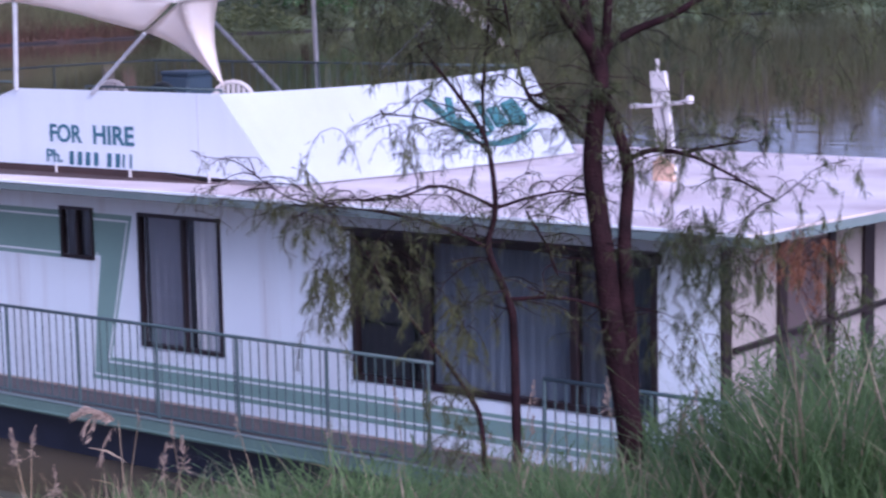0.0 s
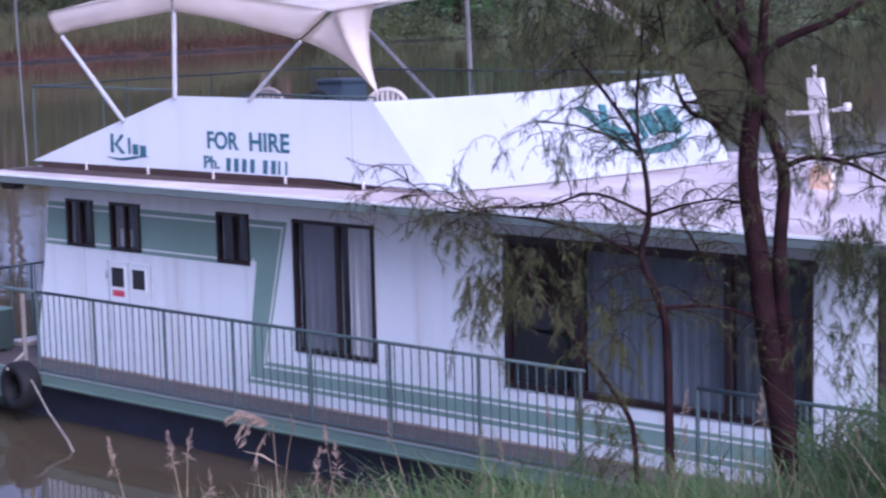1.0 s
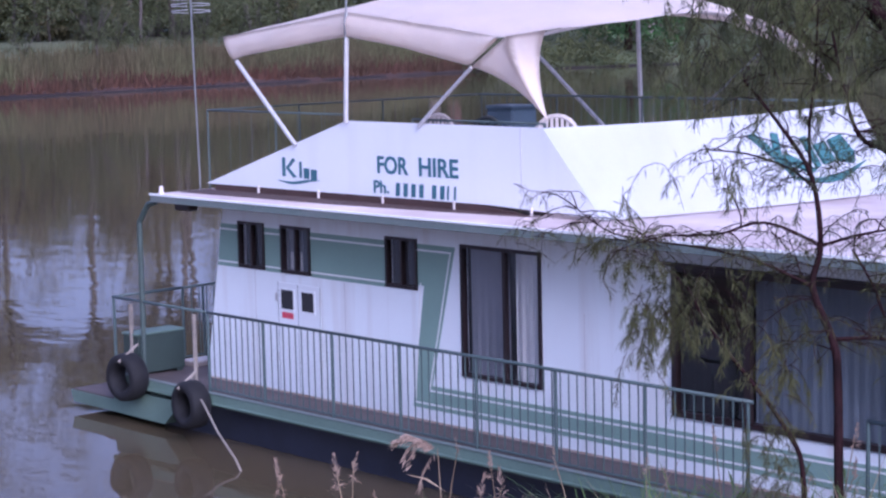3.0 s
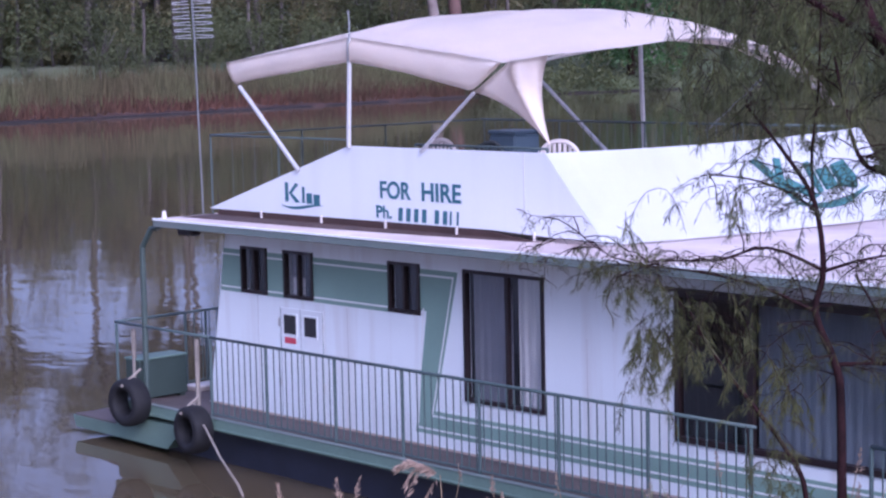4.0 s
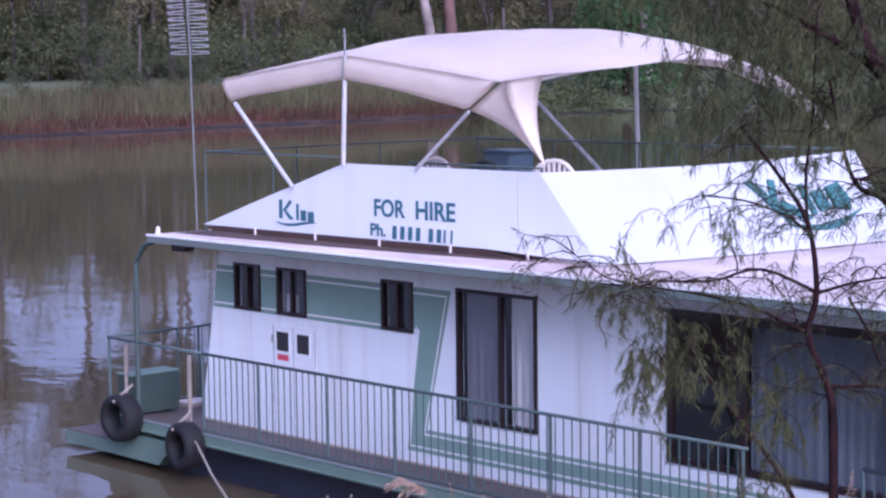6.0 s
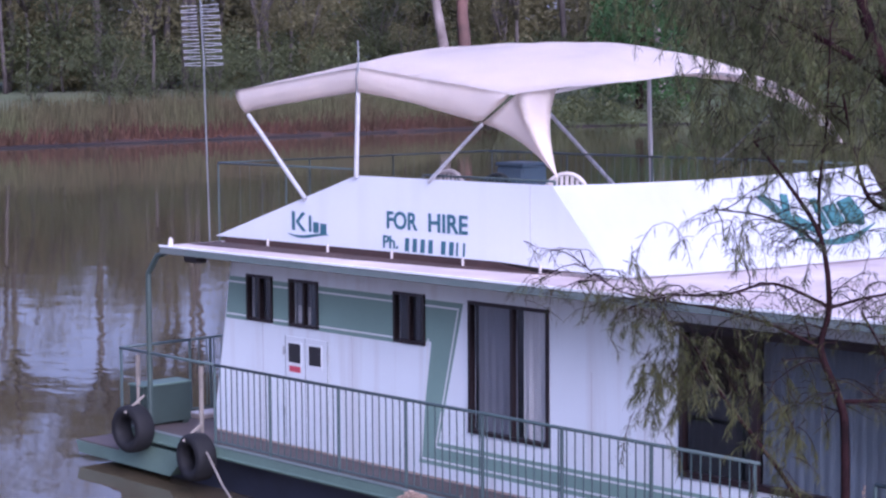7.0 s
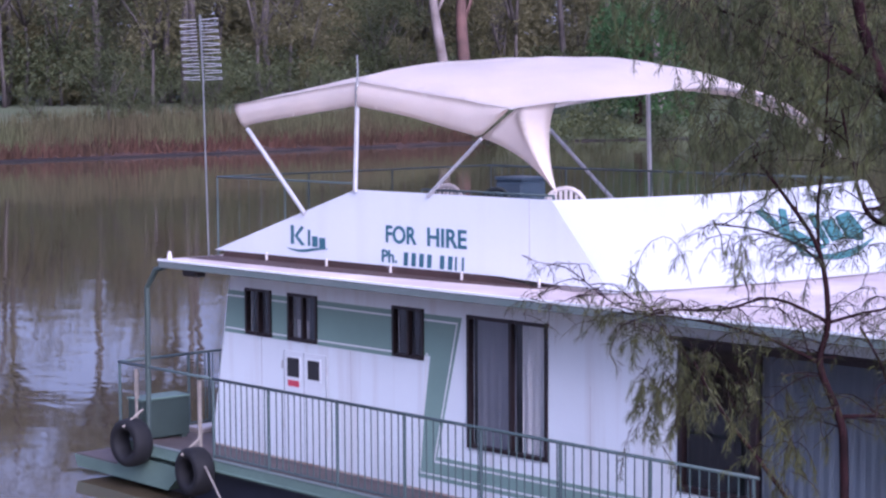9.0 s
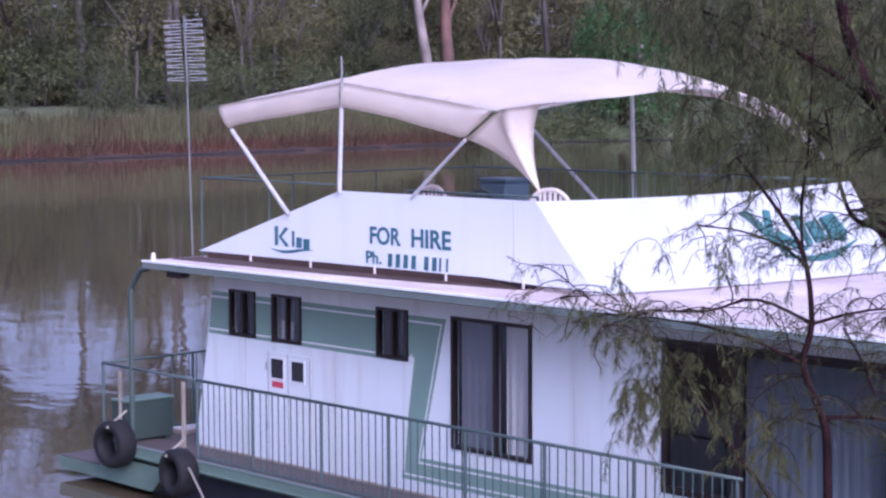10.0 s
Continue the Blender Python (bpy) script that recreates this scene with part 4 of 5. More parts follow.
TIP, CREST = (1.311, 0.0, 3.857), (0.70, Y0 - 0.004, 4.716)
crease = [bezier(CREST, (0.93, -0.16, 4.42), TIP, k / 12) for k in range(13)]
inner = [bezier((0.186, Y0 - 0.01, 4.410), (0.86, 0.02, 4.27), TIP, k / 12) for k in range(13)]
outer = [bezier((1.24, Y0 + 0.02, 4.776), (0.985, 0.10, 4.42), TIP, k / 12) for k in range(13)]
for edge in (inner, outer):
    part("corner_flap", sheet([[a.lerp(b, q / 4) for q in range(5)] for a, b in zip(crease, edge)]), CANVAS, awning, "canvas corner drawn down to a point", True)


def bow(x):
    return [(x, Y0 + 0.03 + (Y1 - Y0 - 0.06) * k / 12, awning_z(x, k / 12) - 0.035) for k in range(13)]


part("pole", tube(BM(), [(-1.865, 0.02, TOPZ - 0.02), (-1.80, 0.02, 4.99)], 0.026, 8), STEEL, awning)
part("pole", tube(BM(), [(-1.66, 4.74, ROOF), (-1.735, 4.74, 5.0)], 0.028, 8), STEEL, awning)
for y, xa, za, xb, zb3 in ((0.02, -2.78, 3.50, -3.86, 4.46), (4.74, -2.335, 3.48, -3.62, 4.48)):
    part("leg", tube(BM(), [(xa, y, za), (xb, y, zb3)], 0.026, 8), STEEL, awning)
    part("brace", tube(BM(), [(-0.66, y, 3.77), (0.186, y, 4.40)], 0.020 if y < 1 else 0.014, 8), STEEL if y < 1 else DULLTUBE, awning)
for x in (-4.08, -1.80, 0.2, 1.08):
    part("bow", tube(BM(), bow(x), 0.018, 6), STEEL, awning)
part("ridge_strap", tube(BM(), [(-1.77, -0.035, 4.74), (-1.76, -0.045, 4.90), (-1.77, -0.01, 5.02), (-1.80, 0.02, 5.16), (-1.82, 0.03, 5.30)], 0.010, 6), DULLTUBE, awning, "grey strap over the canvas")

# antenna with two stacks of cross rods
antenna = thing("antenna", "tall television antenna with rows of metal rods", "antenna", at=(-4.64, -0.08, 0))
part("mast", tube(BM(), [(0.09, 0, ROOF), (0.03, 0, 5.0), (0, 0, 5.80)], 0.011, 6), DULLTUBE, antenna)
for k in range(19):
    z = 5.045 + k * 0.0395 + (0.012 if k > 8 else 0)
    for a, b in ((-0.40, -0.06), (0.06, 0.40)):
        tip = -0.014 if k % 2 else 0.008
        r = part("rod", tube(BM(), [(a, 0, tip if a < 0 else 0), (b, 0, tip if a > 0 else 0)], 0.0062, 5), STEEL, antenna)
        r.location = (0.055 - 0.0042 * k, -0.02, z)
part("boom", tube(BM(), [(0.04, 0, 5.0), (-0.02, 0, 5.83)], 0.014, 6), DULLTUBE, antenna)


# moulded chairs on the upper deck
def garden_chair(material, label):
    c = thing("garden_chair", label, "chair", "chairs on the upper deck")
    part("seat", box(BM(), -0.22, 0.22, -0.22, 0.22, 0.40, 0.43, 0.012), material, c)
    bm = BM()
    pts = [(0.25 * math.cos(a), 0.22 + 0.04 * math.cos(a * 1.0) ** 2, 0.62 + 0.24 * math.sin(a)) for a in (math.pi * k / 10 for k in range(11))]
    tube(bm, [(0.25, 0.22, 0.42)] + pts + [(-0.25, 0.22, 0.42)], 0.025, 6)
    back = part("backrest", bm, material, c)
    for k in range(7):
        x = -0.18 + 0.06 * k
        part("slat", box(BM(), x - 0.017, x + 0.017, 0.215, 0.235, 0.43, 0.62 + 0.235 * math.sqrt(1 - (x / 0.26) ** 2), 0.004), material, back)
    for x in (-0.21, 0.21):
        part("armrest", tube(BM(), [(x * 1.15, 0.22, 0.62), (x * 1.2, -0.18, 0.64), (x * 1.1, -0.22, 0.40)], 0.02, 6), material, c)
        for y in (-0.2, 0.2):
            part("leg", tube(BM(), [(x, y, 0.41), (x * 1.15, y * 1.2, 0)], 0.022, 6), material, c)
    return c


white_chair = garden_chair(PLASTIC, "white moulded plastic garden chair")
white_chair.matrix_basis = pose(-1.86, 1.60, 2.945, 0, 0, 190)
copy_thing(white_chair, pose(0.02, 1.55, 2.975, 0, 0, 205))
garden_chair(DARKPL, "dark green moulded plastic garden chair").matrix_basis = pose(-1.04, 1.62, 2.93, 0, 0, 185)
cooler = thing("storage_crate", "faded blue plastic crate behind the chairs", "crate", at=(-2.47, 3.2, 2.975))
part("body", box(BM(), -0.24, 0.24, -0.22, 0.22, 0, 0.80, 0.03), BLUE, cooler)
part("lid", box(BM(), -0.245, 0.245, -0.225, 0.225, 0.802, 0.85, 0.012), BLUE, cooler)

# short white mast with cross arms on the fore roof
mast = thing("light_mast", "white board mast with cross arm and lights", "mast", at=(4.88, 2.42, ROOF))
part("board", prism(BM(), [(-0.06, 0.0), (0.13, 0.0), (0.0, 1.06), (-0.165, 1.06)], -0.03, 0.06), PLASTIC, mast, "tapered white board")
part("arm", tube(BM(), [(-0.38, 0, 0.715), (-0.1, -0.04, 0.725), (0.26, 0, 0.775)], 0.020, 8), PLASTIC, mast)
part("lamp", box(BM(), -0.40, -0.30, -0.03, 0.03, 0.69, 0.74, 0.012), PLASTIC, mast)
part("lamp", box(BM(), 0.24, 0.30, -0.04, 0.04, 0.75, 0.83, 0.015), PLASTIC, mast)
part("cable", tube(BM(), [(0.02, -0.04, 0.1), (0.03, -0.05, 0.5), (-0.03, -0.04, 0.72)], 0.008, 5), FRAME, mast, "thin dark cable")
part("base", prism(BM(), [(-0.10, 0), (0.14, 0), (0.12, 0.16), (-0.02, 0.24), (-0.09, 0.18)], -0.09, 0.05), ORANGE, mast, "pale orange base")
part("tip_lamp", tube(BM(), [(-0.09, 0, 1.06), (-0.10, 0, 1.18)], 0.014, 6, 0.022), PLASTIC, mast)

# locker on the stern deck
locker = thing("deck_locker", "dark green metal locker by the stern railing", "locker", at=(-5.5, -0.1, DECK))
part("body", box(BM(), -0.10, 0.22, -0.50, 0.20, 0.02, 0.50, 0.01), DKGREEN, locker)
part("lid", box(BM(), -0.115, 0.235, -0.515, 0.215, 0.502, 0.525, 0.006), DULLGREEN, locker, "pale green lid")
for y in (-0.43, 0.13):
    part("foot", box(BM(), -0.08, 0.20, y - 0.04, y + 0.04, -0.02, 0.02), DKGREEN, locker)


# low white box behind the locker
bin_box = thing("storage_box", "low white storage box on the stern deck", "box", at=(-5.45, 0.50, DECK - 0.014))
part("body", box(BM(), -0.12, 0.12, -0.22, 0.22, 0, 0.05, 0.008), DIMCREAM, bin_box)
part("lid", box(BM(), -0.13, 0.13, -0.23, 0.23, 0.051, 0.075, 0.008), PLASTIC, bin_box)


# tyre fenders hung on the side
def tyre(label):
    t = thing("tyre_fender", label, "tyre", "tyre fenders")
    bm = BM()
    ring = []
    for k in range(28):
        a = 2 * math.pi * k / 28
        sec = []
        for q in range(10):
            b = 2 * math.pi * q / 10
            rr = 0.225 + 0.075 * math.copysign(abs(math.cos(b)) ** 0.7, math.cos(b))
            sec.append(bm.verts.new((rr * math.cos(a), 0.09 * math.copysign(abs(math.sin(b)) ** 0.6, math.sin(b)), rr * math.sin(a))))
        ring.append(sec)
    for k in range(28):
        for q in range(10):
            if (k, q) != (-1, -1):
                a, b = ring[k], ring[(k + 1) % 28]
                bm.faces.new((a[q], a[(q + 1) % 10], b[(q + 1) % 10], b[q]))
    part("tread", bm, RUBBER, t, smooth=True)
    part("lashing", tube(BM(), [(0, 0.0, 0.14), (0, -0.10, 0.22), (0, 0.0, 0.31), (0, 0.10, 0.40)], 0.015, 6), ROPE, t, "rope lashing")
    return t


t1 = tyre("black rubber tyre fender hung at the stern")
t1.matrix_basis = pose(-5.13, -0.865, 0.635, 0, 8, 6) @ Matrix.Diagonal((1.0, 1.45, 1.0, 1))
copy_thing(t1, pose(-3.79, -0.865, 0.47, 0, -14, -4)).scale = (0.96, 1.45, 0.96)

# mooring ropes and two pale bollards
moor = thing("mooring_rope", "pale mooring rope running from the deck into the water", "rope")
part("strand", tube(BM(), [(-4.03, -0.66, 0.76), (-3.95, -0.745, 0.69), (-3.41, -0.95, 0.53), (-2.95, -1.1, 0.30), (-2.37, -1.28, 0.10), (-2.05, -1.36, -0.15)], 0.014, 6), ROPE, moor)
post = thing("mooring_post", "pale weathered timber mooring post on the deck", "post", "mooring posts", at=(-4.05, -0.60, DECK))
part("shaft", tube(BM(), [(0, 0, 0), (0, 0, 0.90)], 0.028, 8), ROPE, post)
copy_thing(post, pose(-5.40, -0.60, DECK))


# ---- trees on the near bank, between the camera and the boat ----
FOOT = Vector((8.49, -3.93, 2.08))
RIGHT, AWAY = Vector((0.844, 0.536, 0)), Vector((-0.536, 0.844, 0))


def on_bank(u, h, d=0.0):
    """A point u metres across, h up and d further away from the tree's foot."""
    return FOOT + RIGHT * u + AWAY * d + Vector((0, 0, h))


def blade(bm, p, d, length, width, rng):
    """One thin leaf: a bent strip."""
    side = d.cross(Vector((rng.gauss(0, 1), rng.gauss(0, 1), rng.gauss(0, 0.4)))).normalized() * width * 0.5
    m = p + d * length * 0.5 + Vector((0, 0, 0.04 * length))
    a, b, c, e = (bm.verts.new(q) for q in (p, m + side, p + d * length - Vector((0, 0, 0.10 * length)), m - side))
    bm.faces.new((a, b, c, e))


def strand(twigs, leaves, p, d, length, rng, n_leaf, droop=0.8, r=0.003, leaf=0.062):
    """A twig that leaves p along d and droops, with long thin leaves."""
    pts, q, v = [p.copy()], p.copy(), d.normalized()
    for k in range(5):
        v = (v + Vector((rng.gauss(0, 0.22), rng.gauss(0, 0.22), rng.gauss(0, 0.18) - droop * 0.28))).normalized()
        q = q + v * length / 5
        pts.append(q.copy())
    tube(twigs, pts, r, 4, r * 0.4)
    for _ in range(int(n_leaf * 2.1)):
        k = min(4, int(rng.triangular(0.5, 5, 4)))
        s = rng.random()
        base = pts[k].lerp(pts[k + 1], s)
        dirn = (v * 0.5 + Vector((rng.gauss(0, 0.55), rng.gauss(0, 0.55), rng.gauss(0, 0.4) - 0.5 * droop))).normalized()
        blade(leaves, base, dirn, leaf * 1.15 * rng.uniform(0.6, 1.35), 0.0044 * rng.uniform(0.7, 1.3), rng)
    return pts


def bank_tree(label, limbs, seed, twig_rate, leaf_rate, bunches=(), foliage=None, dead=()):
    """limbs: (r0, r1, depth, [(u, h), ...]); bunches: (u, h, spread across, spread up, strands) of hanging leaves."""
    rng = random.Random(seed)
    tree = thing("river_wattle_tree", label, "tree", "trees on the near bank")
    twigs, leaves = BM(), BM()
    for r0, r1, depth, pts in limbs:
        n = len(pts)
        path = smooth_path([on_bank(u, h, depth * i / n) + Vector((rng.gauss(0, 0.006), rng.gauss(0, 0.006), 0)) for i, (u, h) in enumerate(pts)])
        part("trunk" if r0 > 0.03 else "limb", tube(BM(), path, r0, 10 if r0 > 0.03 else 6, r1), BARK, tree, smooth=True)
        for i in range(1, len(path)):
            if path[i].z < FOOT.z + 0.75:
                continue
            for _ in range(2):
                if rng.random() < twig_rate * (0.25 + 0.75 * i / len(path)):
                    a = rng.uniform(0, 6.283)
                    d = RIGHT * math.cos(a) + AWAY * math.sin(a) * 0.6 + Vector((0, 0, rng.uniform(-0.1, 0.8)))
                    pts2 = strand(twigs, leaves, path[i], d, rng.uniform(0.22, 0.55), rng, int(leaf_rate * rng.uniform(0.3, 1.4)), 0.7, 0.005)
                    for q in pts2[2:]:
                        if rng.random() < 0.75:
                            a = rng.uniform(0, 6.283)
                            strand(twigs, leaves, q, RIGHT * math.cos(a) + AWAY * math.sin(a) + Vector((0, 0, 0.25)), rng.uniform(0.12, 0.28), rng, int(leaf_rate * rng.uniform(0.2, 1.0)), 0.9, 0.0028)
    brown = BM()
    for u, h, su, sh, count, blades in [(*b, leaves) for b in bunches] + [(*b, brown) for b in dead]:
        for _ in range(count):
            p = on_bank(u + rng.gauss(0, su), h + rng.gauss(0, sh), rng.gauss(0, 0.35))
            strand(twigs, blades, p, Vector((rng.gauss(0, 0.6), rng.gauss(0, 0.6), rng.gauss(0, 0.5))), rng.uniform(0.15, 0.34), rng, rng.randint(12, 26), 1.5, 0.0025, 0.052)
    if dead:
        tagged(part("dead_leaves", brown, DEADLEAF, tree, "withered orange leaves"), kind="stuff")
    tagged(part("twig_work", twigs, BARK, tree), kind="stuff")
    tagged(part("crown", leaves, foliage or WILLOW, tree, "thin drooping olive leaves"), kind="stuff")
    return tree


bank_tree("dark-barked forked wattle tree with drooping leaves on the bank",
          [(0.088, 0.028, 0.0, [(0.02, -1.1), (0.0, 0.0), (-0.09, 0.62), (-0.17, 1.2), (-0.22, 1.67), (-0.2, 2.01), (-0.18, 2.31), (-0.41, 2.68), (-0.62, 3.2), (-0.75, 4.2)]),
           (0.050, 0.022, 0.10, [(0.01, 0.1), (0.0, 0.6), (-0.02, 1.2), (-0.015, 1.67), (-0.10, 1.97), (-0.16, 2.2), (-0.12, 2.6), (-0.1, 3.4), (0.1, 4.4)]),
           (0.04, 0.018, 0.0, [(-0.18, 2.15), (-0.24, 2.5), (-0.27, 2.9), (-0.22, 3.8)]),
           (0.034, 0.012, 0.1, [(-0.17, 2.28), (-0.12, 2.39), (0.04, 2.49), (0.27, 2.58), (0.6, 2.75), (1.0, 2.75)]),
           (0.020, 0.006, -0.2, [(-0.04, 1.70), (0.13, 1.78), (0.33, 1.76), (0.5, 1.69), (0.86, 1.49)]),
           (0.012, 0.005, -0.1, [(0.33, 1.76), (0.5, 1.80), (0.7, 1.83)]),
           (0.020, 0.008, -0.2, [(-0.24, 1.84), (-0.44, 2.01), (-0.57, 2.08), (-0.64, 2.28), (-0.72, 2.7)]),
           (0.012, 0.005, -0.2, [(-0.30, 1.95), (-0.45, 2.10), (-0.60, 2.13)]),
           (0.030, 0.009, 0.2, [(-0.30, 2.55), (-0.49, 2.77), (-0.71, 2.92), (-1.04, 3.12), (-1.5, 3.3)])],
          3, 0.36, 18,
          [(-0.75, 3.1, 0.40, 0.36, 290), (-1.35, 3.26, 0.22, 0.17, 120), (-1.05, 2.62, 0.34, 0.17, 120), (0.3, 3.0, 0.5, 0.3, 90), (0.2, 3.9, 1.0, 0.4, 90), (-0.3, 2.75, 0.3, 0.25, 30),
           (0.62, 1.18, 0.15, 0.15, 80), (0.38, 1.26, 0.10, 0.13, 46), (1.18, 1.08, 0.07, 0.16, 34), (1.0, 1.6, 0.15, 0.1, 8), (0.75, 2.3, 0.3, 0.3, 30), (0.35, 1.95, 0.22, 0.2, 26), (1.3, 2.6, 0.4, 0.35, 60), (-1.72, 3.42, 0.20, 0.07, 60), (-1.5, 2.56, 0.14, 0.08, 26), (0.26, 0.75, 0.10, 0.22, 26), (0.5, 0.85, 0.1, 0.1, 14)], GREYLEAF, [(1.02, 1.22, 0.06, 0.09, 34)])
bank_tree("slim bent sapling with thin drooping leaves on the bank",
          [(0.034, 0.008, 0.0, [(-0.64, -1.3), (-0.69, -0.25), (-0.71, 0.64), (-0.74, 0.88), (-0.85, 1.19), (-0.80, 1.44), (-0.86, 1.85), (-1.05, 2.15), (-1.25, 2.42)]),
           (0.011, 0.005, 0.1, [(-0.86, 1.85), (-0.88, 2.15), (-0.84, 2.5), (-0.82, 3.1)]),
           (0.012, 0.004, -0.2, [(-0.80, 1.44), (-1.13, 1.58), (-1.4, 1.51), (-1.75, 1.50), (-2.0, 1.42)]),
           (0.013, 0.004, 0.2, [(-0.85, 1.19), (-1.2, 1.34), (-1.61, 1.42), (-2.05, 1.45)]),
           (0.005, 0.003, -0.1, [(-1.75, 1.50), (-1.95, 1.48), (-2.12, 1.55), (-2.25, 1.66)]),
           (0.011, 0.004, 0.1, [(-0.80, 1.44), (-0.6, 1.50), (-0.37, 1.53), (-0.2, 1.47)]),
           (0.010, 0.004, 0.2, [(-0.86, 1.80), (-1.0, 1.90), (-1.25, 1.98), (-1.5, 2.0)]),
           (0.013, 0.009, 0.0, [(-0.74, 0.88), (-0.52, 0.89), (-0.32, 0.87), (-0.12, 0.80)]),
           (0.009, 0.004, 0.0, [(-0.62, 1.42), (-0.5, 1.2), (-0.42, 1.02)])],
          4, 0.75, 9,
          [(-1.78, 1.02, 0.11, 0.11, 60), (-1.60, 1.08, 0.10, 0.10, 34), (-1.33, 1.02, 0.09, 0.14, 12), (-1.02, 0.72, 0.08, 0.28, 44), (-1.9, 1.4, 0.14, 0.07, 14), (-2.12, 1.62, 0.10, 0.06, 6), (-1.35, 1.95, 0.10, 0.10, 8), (-1.55, 1.7, 0.3, 0.15, 10)])
bank_tree("thin leaning sapling with sparse leaves on the bank",
          [(0.022, 0.006, 0.2, [(-0.86, -1.2), (-0.9, -0.07), (-1.01, 0.29), (-1.45, 0.88), (-1.62, 1.16)])],
          6, 0.1, 8, [(-1.08, 0.16, 0.10, 0.16, 22), (-1.0, 0.0, 0.1, 0.1, 8)])


# ---- grass and reeds on the near bank ----
def bank_spot(u, d):
    p = on_bank(u, 0, d)
    return Vector((p.x, p.y, ground_height(p.x, p.y)))


def grass_fill(bm, rng, count, lo, hi):
    made = 0
    while made < count:
        u, d = rng.uniform(-3.6, 2.2), rng.uniform(-3.0, 3.0)
        p = bank_spot(u, d)
        if p.z < 0.05:
            continue
        made += 1
        tuft = 0.75 + 0.6 * noise.noise(Vector((p.x * 1.3, p.y * 1.3, 0)))
        rise = 1.0 + 0.80 * min(1, max(0, (u - 0.15) / 0.9)) - 0.30 * min(1, max(0, (-u - 1.2) / 1.5))
        h = rng.uniform(lo, hi) * tuft * rise
        a = rng.uniform(0, 6.283)
        lean = Vector((math.cos(a), math.sin(a), 0)) * h * rng.uniform(0.15, 0.85)
        side = Vector((-math.sin(a), math.cos(a), 0)) * rng.uniform(0.004, 0.008)
        q = p + lean * 0.35 + Vector((0, 0, h * 0.6))
        tip = p + lean + Vector((0, 0, h * rng.uniform(0.75, 1.0)))
        v = [bm.verts.new(x) for x in (p - side, p + side, q + side * 0.8, tip, q - side * 0.8)]
        bm.faces.new((v[0], v[1], v[2], v[4]))
        bm.faces.new((v[4], v[2], v[3]))


bm = BM()
grass_fill(bm, random.Random(21), 85000, 0.38, 0.86)
tagged(mesh_object("grass", bm, GRASS), "long green grass on the near bank", "grass", kind="stuff")
bm = BM()
grass_fill(bm, random.Random(22), 4600, 0.5, 1.0)
tagged(mesh_object("dry_grass", bm, DRYREED), "straw-coloured dry blades among the grass", "grass", kind="stuff")


# leafy green reeds, taller towards the bow: stalks with blades that arch outwards
def green_reed_fill(bm, rng):
    crest = [(-3.4, -0.42), (-1.8, -0.26), (-0.4, -0.06), (0.3, 0.16), (0.63, 0.32), (0.96, 0.58), (1.52, 0.66), (2.4, 0.75)]
    for k in range(900):
        u, d = (rng.uniform(0.1, 2.2) if k % 4 else rng.uniform(-3.2, 0.3)), rng.uniform(-0.5, 0.9)
        foot = bank_spot(u, d)
        tip = FOOT.z + spline(u, crest) - abs(rng.gauss(0, 0.16))
        if foot.z < 0.05 or tip < foot.z + 0.15:
            continue
        lean = Vector((rng.gauss(0, 0.06), rng.gauss(0, 0.06), 0))
        head = Vector((foot.x, foot.y, tip)) + lean
        n = int(6 + 8 * min(1.0, tip - foot.z))
        for q in range(n):
            p = foot.lerp(head, 0.3 + 0.7 * (q + rng.random()) / n)
            a = rng.uniform(0, 6.283)
            go = Vector((math.cos(a), math.sin(a), rng.uniform(0.15, 0.9))).normalized()
            long, side = rng.uniform(0.14, 0.30), Vector((-math.sin(a), math.cos(a), 0)) * rng.uniform(0.004, 0.008)
            m, e = p + go * long * 0.55, p + go * long - Vector((0, 0, long * rng.uniform(0.05, 0.35)))
            v = [bm.verts.new(w) for w in (p - side * 0.5, p + side * 0.5, m + side, e, m - side)]
            bm.faces.new((v[0], v[1], v[2], v[4]))
            bm.faces.new((v[4], v[2], v[3]))
        v = [bm.verts.new(w) for w in (foot - RIGHT * 0.004, foot + RIGHT * 0.004, head)]
        bm.faces.new(v)


bm = BM()
green_reed_fill(bm, random.Random(24))
tagged(mesh_object("green_reeds", bm, GRASS), "leafy green reeds on the near bank", "reeds", kind="stuff")


# the same grass goes on, shorter, over the rest of the bank
bm, wide = BM(), random.Random(23)
for _ in range(26000):
    p = Vector((wide.uniform(1, 26), wide.uniform(-26, 8), 0))
    if bank(p.x, p.y) < 0.1:
        continue
    p.z = ground_height(p.x, p.y)
    h, a = wide.uniform(0.12, 0.32), wide.uniform(0, 6.283)
    side, lean = Vector((math.cos(a), math.sin(a), 0)) * 0.012, Vector((wide.gauss(0, 0.08), wide.gauss(0, 0.08), h))
    bm.faces.new([bm.verts.new(q) for q in (p - side, p + side, p + lean)])
tagged(mesh_object("short_grass", bm, GRASS), "short green grass over the top of the bank", "grass", kind="stuff")


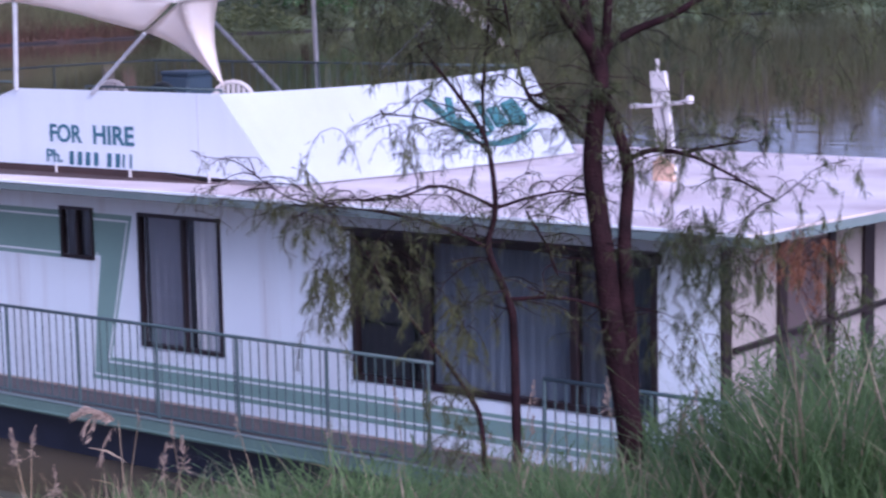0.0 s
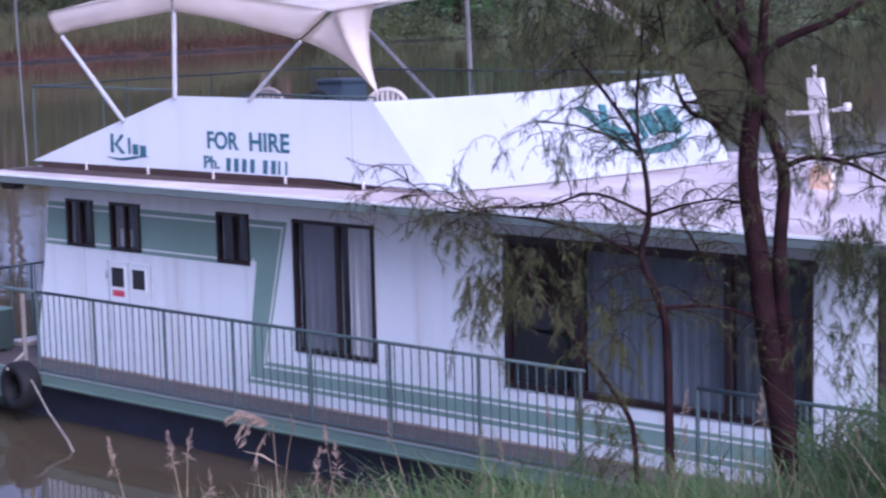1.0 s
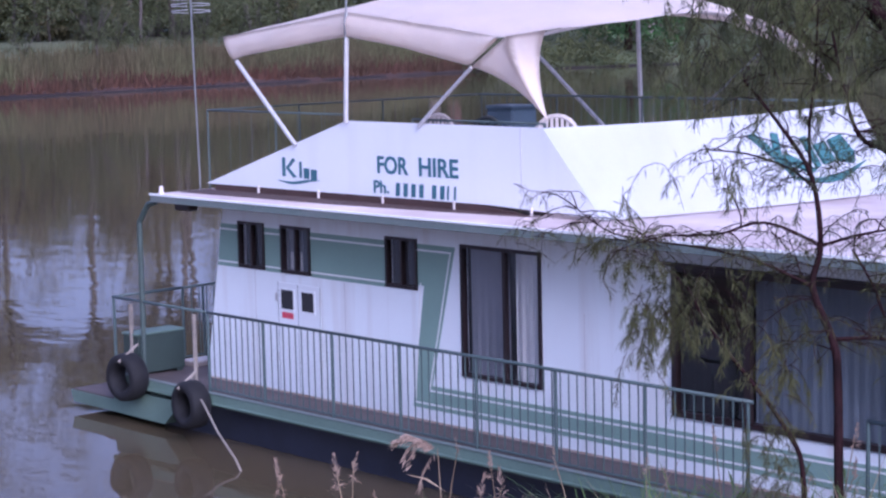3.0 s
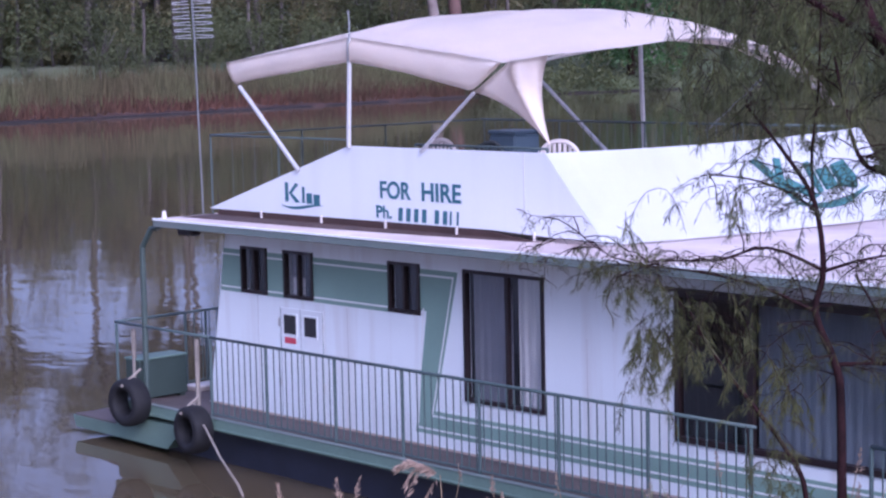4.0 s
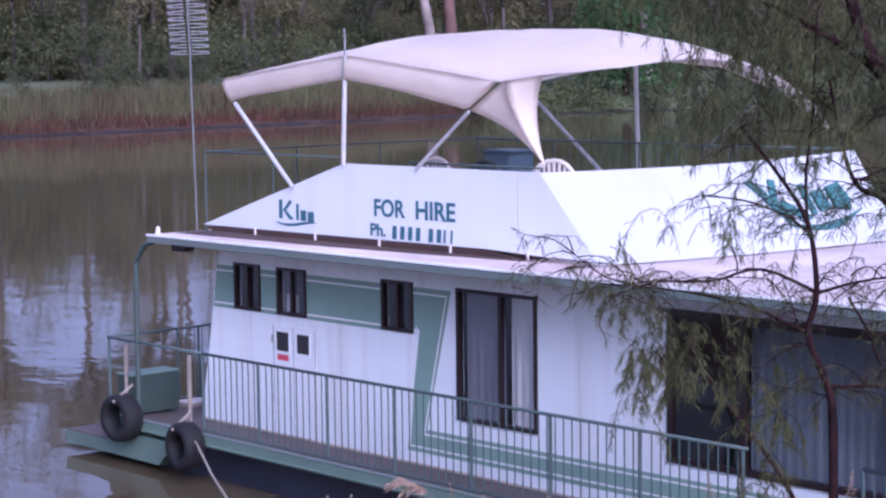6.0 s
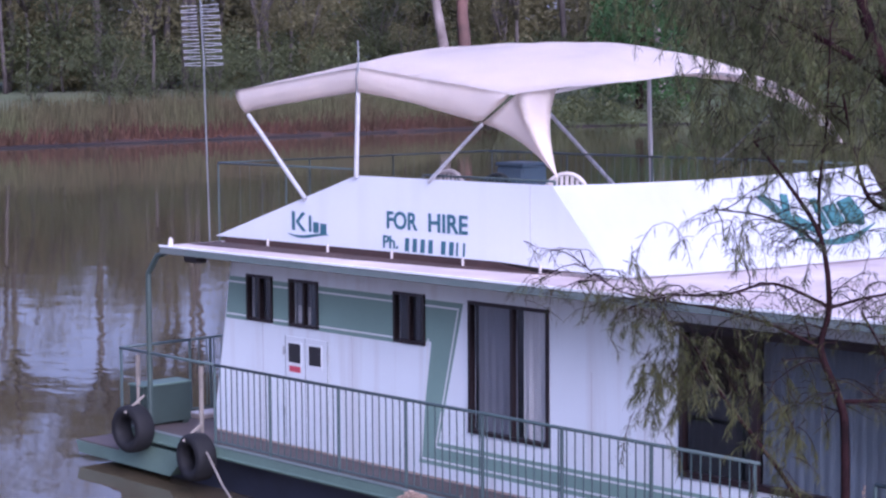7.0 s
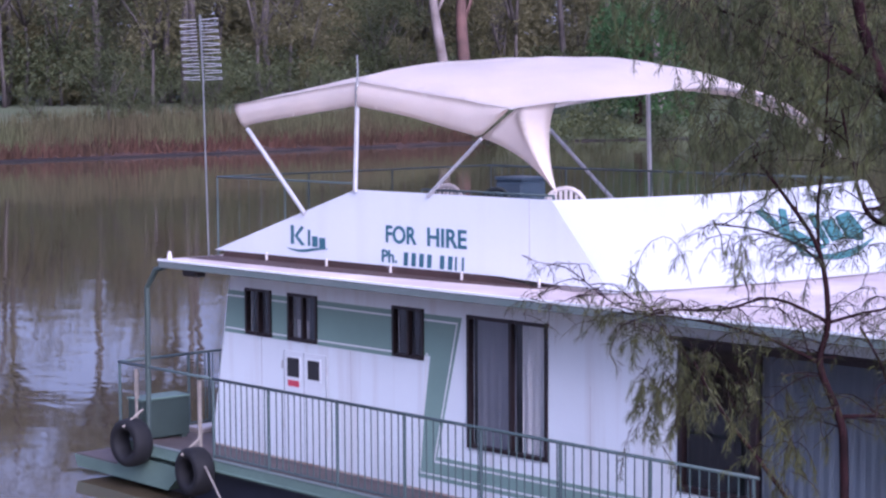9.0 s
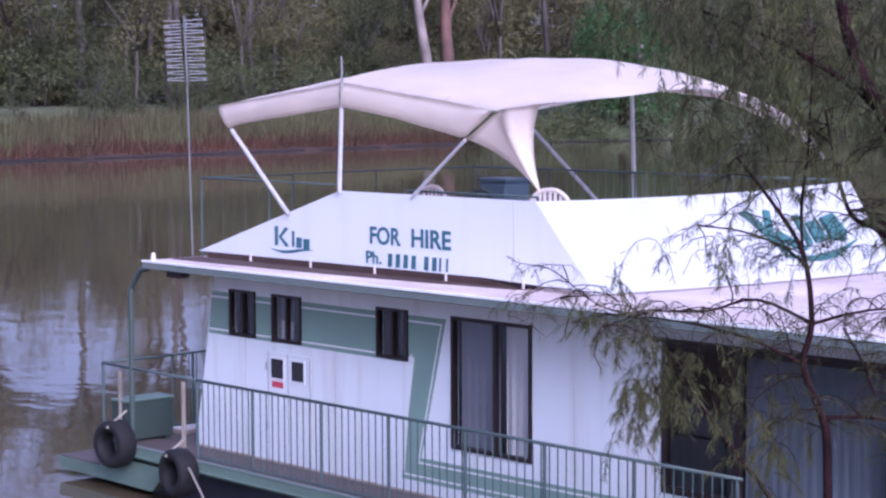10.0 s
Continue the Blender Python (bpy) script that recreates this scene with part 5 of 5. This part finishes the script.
def reed(u, h, d, seed, size=1.0, lean=0.05, kind="spike"):
    """A dry reed whose plume starts at (u, h). kind: a drooping fan, an upright spike, or a bare broken stem."""
    rng = random.Random(seed)
    top = on_bank(u, h, d)
    p = on_bank(u - lean * 2, 0, d + rng.uniform(-0.1, 0.1))
    foot = Vector((p.x, p.y, ground_height(p.x, p.y) - 0.03))
    label = {"fan": "tall dry reed with a large drooping pinkish plume", "spike": "dry straw-coloured reed with a ragged pale seed head", "bare": "bare straw-coloured reed stem"}[kind]
    ob = thing("reed", label, "reed", "reeds on the near bank", at=foot)
    mid = foot.lerp(top, 0.55) + Vector((rng.gauss(0, 0.02), rng.gauss(0, 0.02), 0)) - RIGHT * lean * 0.4
    part("stem", tube(BM(), [q - foot for q in smooth_path([foot, mid, top], 4)], 0.0055, 5, 0.003), DRYREED, ob)
    if kind == "fan":
        bm = BM()
        for lobe in range(9):
            drop = rng.uniform(0.0, 1.0)
            for k in range(34):
                q = rng.random()
                arc = (-RIGHT * (0.02 + 0.28 * q * (1 - 0.45 * drop)) + AWAY * rng.gauss(0, 0.02) + Vector((0, 0, 0.09 * math.sin(q * 2.2) - 0.20 * drop * q * q)))
                dirn = (-RIGHT + Vector((rng.gauss(0, 0.25), rng.gauss(0, 0.25), -0.2 - 0.8 * drop * q + rng.gauss(0, 0.2)))).normalized()
                blade(bm, top - foot + arc * size, dirn, 0.06 * size * rng.uniform(0.6, 1.2), 0.010, rng)
        tagged(part("plume", bm, PLUME, ob, "large drooping pinkish plume"), kind="stuff")
        bm = BM()
        for k in range(50):
            q = rng.random()
            arc = -RIGHT * 0.13 * math.sqrt(q) + Vector((0, 0, -0.02 - 0.24 * q))
            blade(bm, top - foot + arc * size, Vector((rng.gauss(-0.3, 0.2), rng.gauss(0, 0.2), -1)).normalized(), 0.06, 0.009, rng)
        tagged(part("side_tuft", bm, PLUME, ob, "hanging side tuft"), kind="stuff")
    elif kind == "spike":
        bm = BM()
        bend = RIGHT * rng.uniform(-0.35, 0.35)
        for k in range(int(62 * size)):
            q = rng.random()
            b = top - foot + (bend * 0.10 * q * q + Vector((0, 0, -0.09 + 0.20 * q))) * size
            a = rng.uniform(0, 6.283)
            flare = 0.75 - 0.55 * q
            dirn = (bend * q + Vector((math.cos(a) * flare, math.sin(a) * flare, 0.8 if q > 0.25 else rng.uniform(-0.8, 0.6)))).normalized()
            blade(bm, b, dirn, (0.065 - 0.025 * q) * size * rng.uniform(0.6, 1.2), 0.0065, rng)
        tagged(part("plume", bm, PLUME, ob, "ragged pale seed head"), kind="stuff")
    if rng.random() < 0.5:
        bm = BM()
        for k in range(2):
            q = (mid - foot) + Vector((0, 0, rng.uniform(-0.2, 0.2)))
            blade(bm, q, (RIGHT * rng.choice((-1, 1)) + Vector((0, 0, 0.5))).normalized(), 0.3, 0.014, rng)
        tagged(part("leaf", bm, DRYREED, ob), kind="stuff")


# the plain stand of reeds, from the water's edge to the bow
rr = random.Random(31)
reed(-3.19, 0.12, 0.0, 1, 1.0, -0.03, "fan")
for k, (u, h, s) in enumerate(((-3.80, -0.02, 1.1), (-3.74, -0.02, 0.9), (-4.20, -0.10, 1.2), (-3.58, -0.26, 0.9), (-3.02, 0.16, 0.6), (-2.86, 0.0, 0.9), (-2.92, -0.15, 1.0), (-2.77, -0.10, 1.1), (-2.40, 0.12, 0.6),
                               (-1.89, 0.03, 0.6), (-1.42, 0.27, 0.7), (-0.60, 0.30, 0.8), (-0.14, 0.28, 1.1), (0.03, 0.33, 0.9), (0.44, 0.0, 1.0), (0.39, 0.30, 0.6), (1.22, 0.38, 1.0), (1.32, 0.28, 1.0), (-0.9, -0.1, 0.8))):
    reed(u, h, rr.uniform(-0.2, 0.2), 40 + k, s, rr.uniform(-0.06, 0.06))
for k in range(4):
    reed(rr.uniform(-2.3, 0.3), rr.uniform(-0.25, 0.05), rr.uniform(-0.6, 0.2), 110 + k, rr.uniform(0.5, 0.95), rr.uniform(-0.1, 0.1))
for k in range(20):
    reed(rr.uniform(0.25, 1.75), rr.uniform(0.05, 0.5), rr.uniform(-0.6, 0.1), 70 + k, rr.uniform(0.5, 0.9), rr.uniform(-0.12, 0.12), "bare" if k % 5 < 3 else "spike")
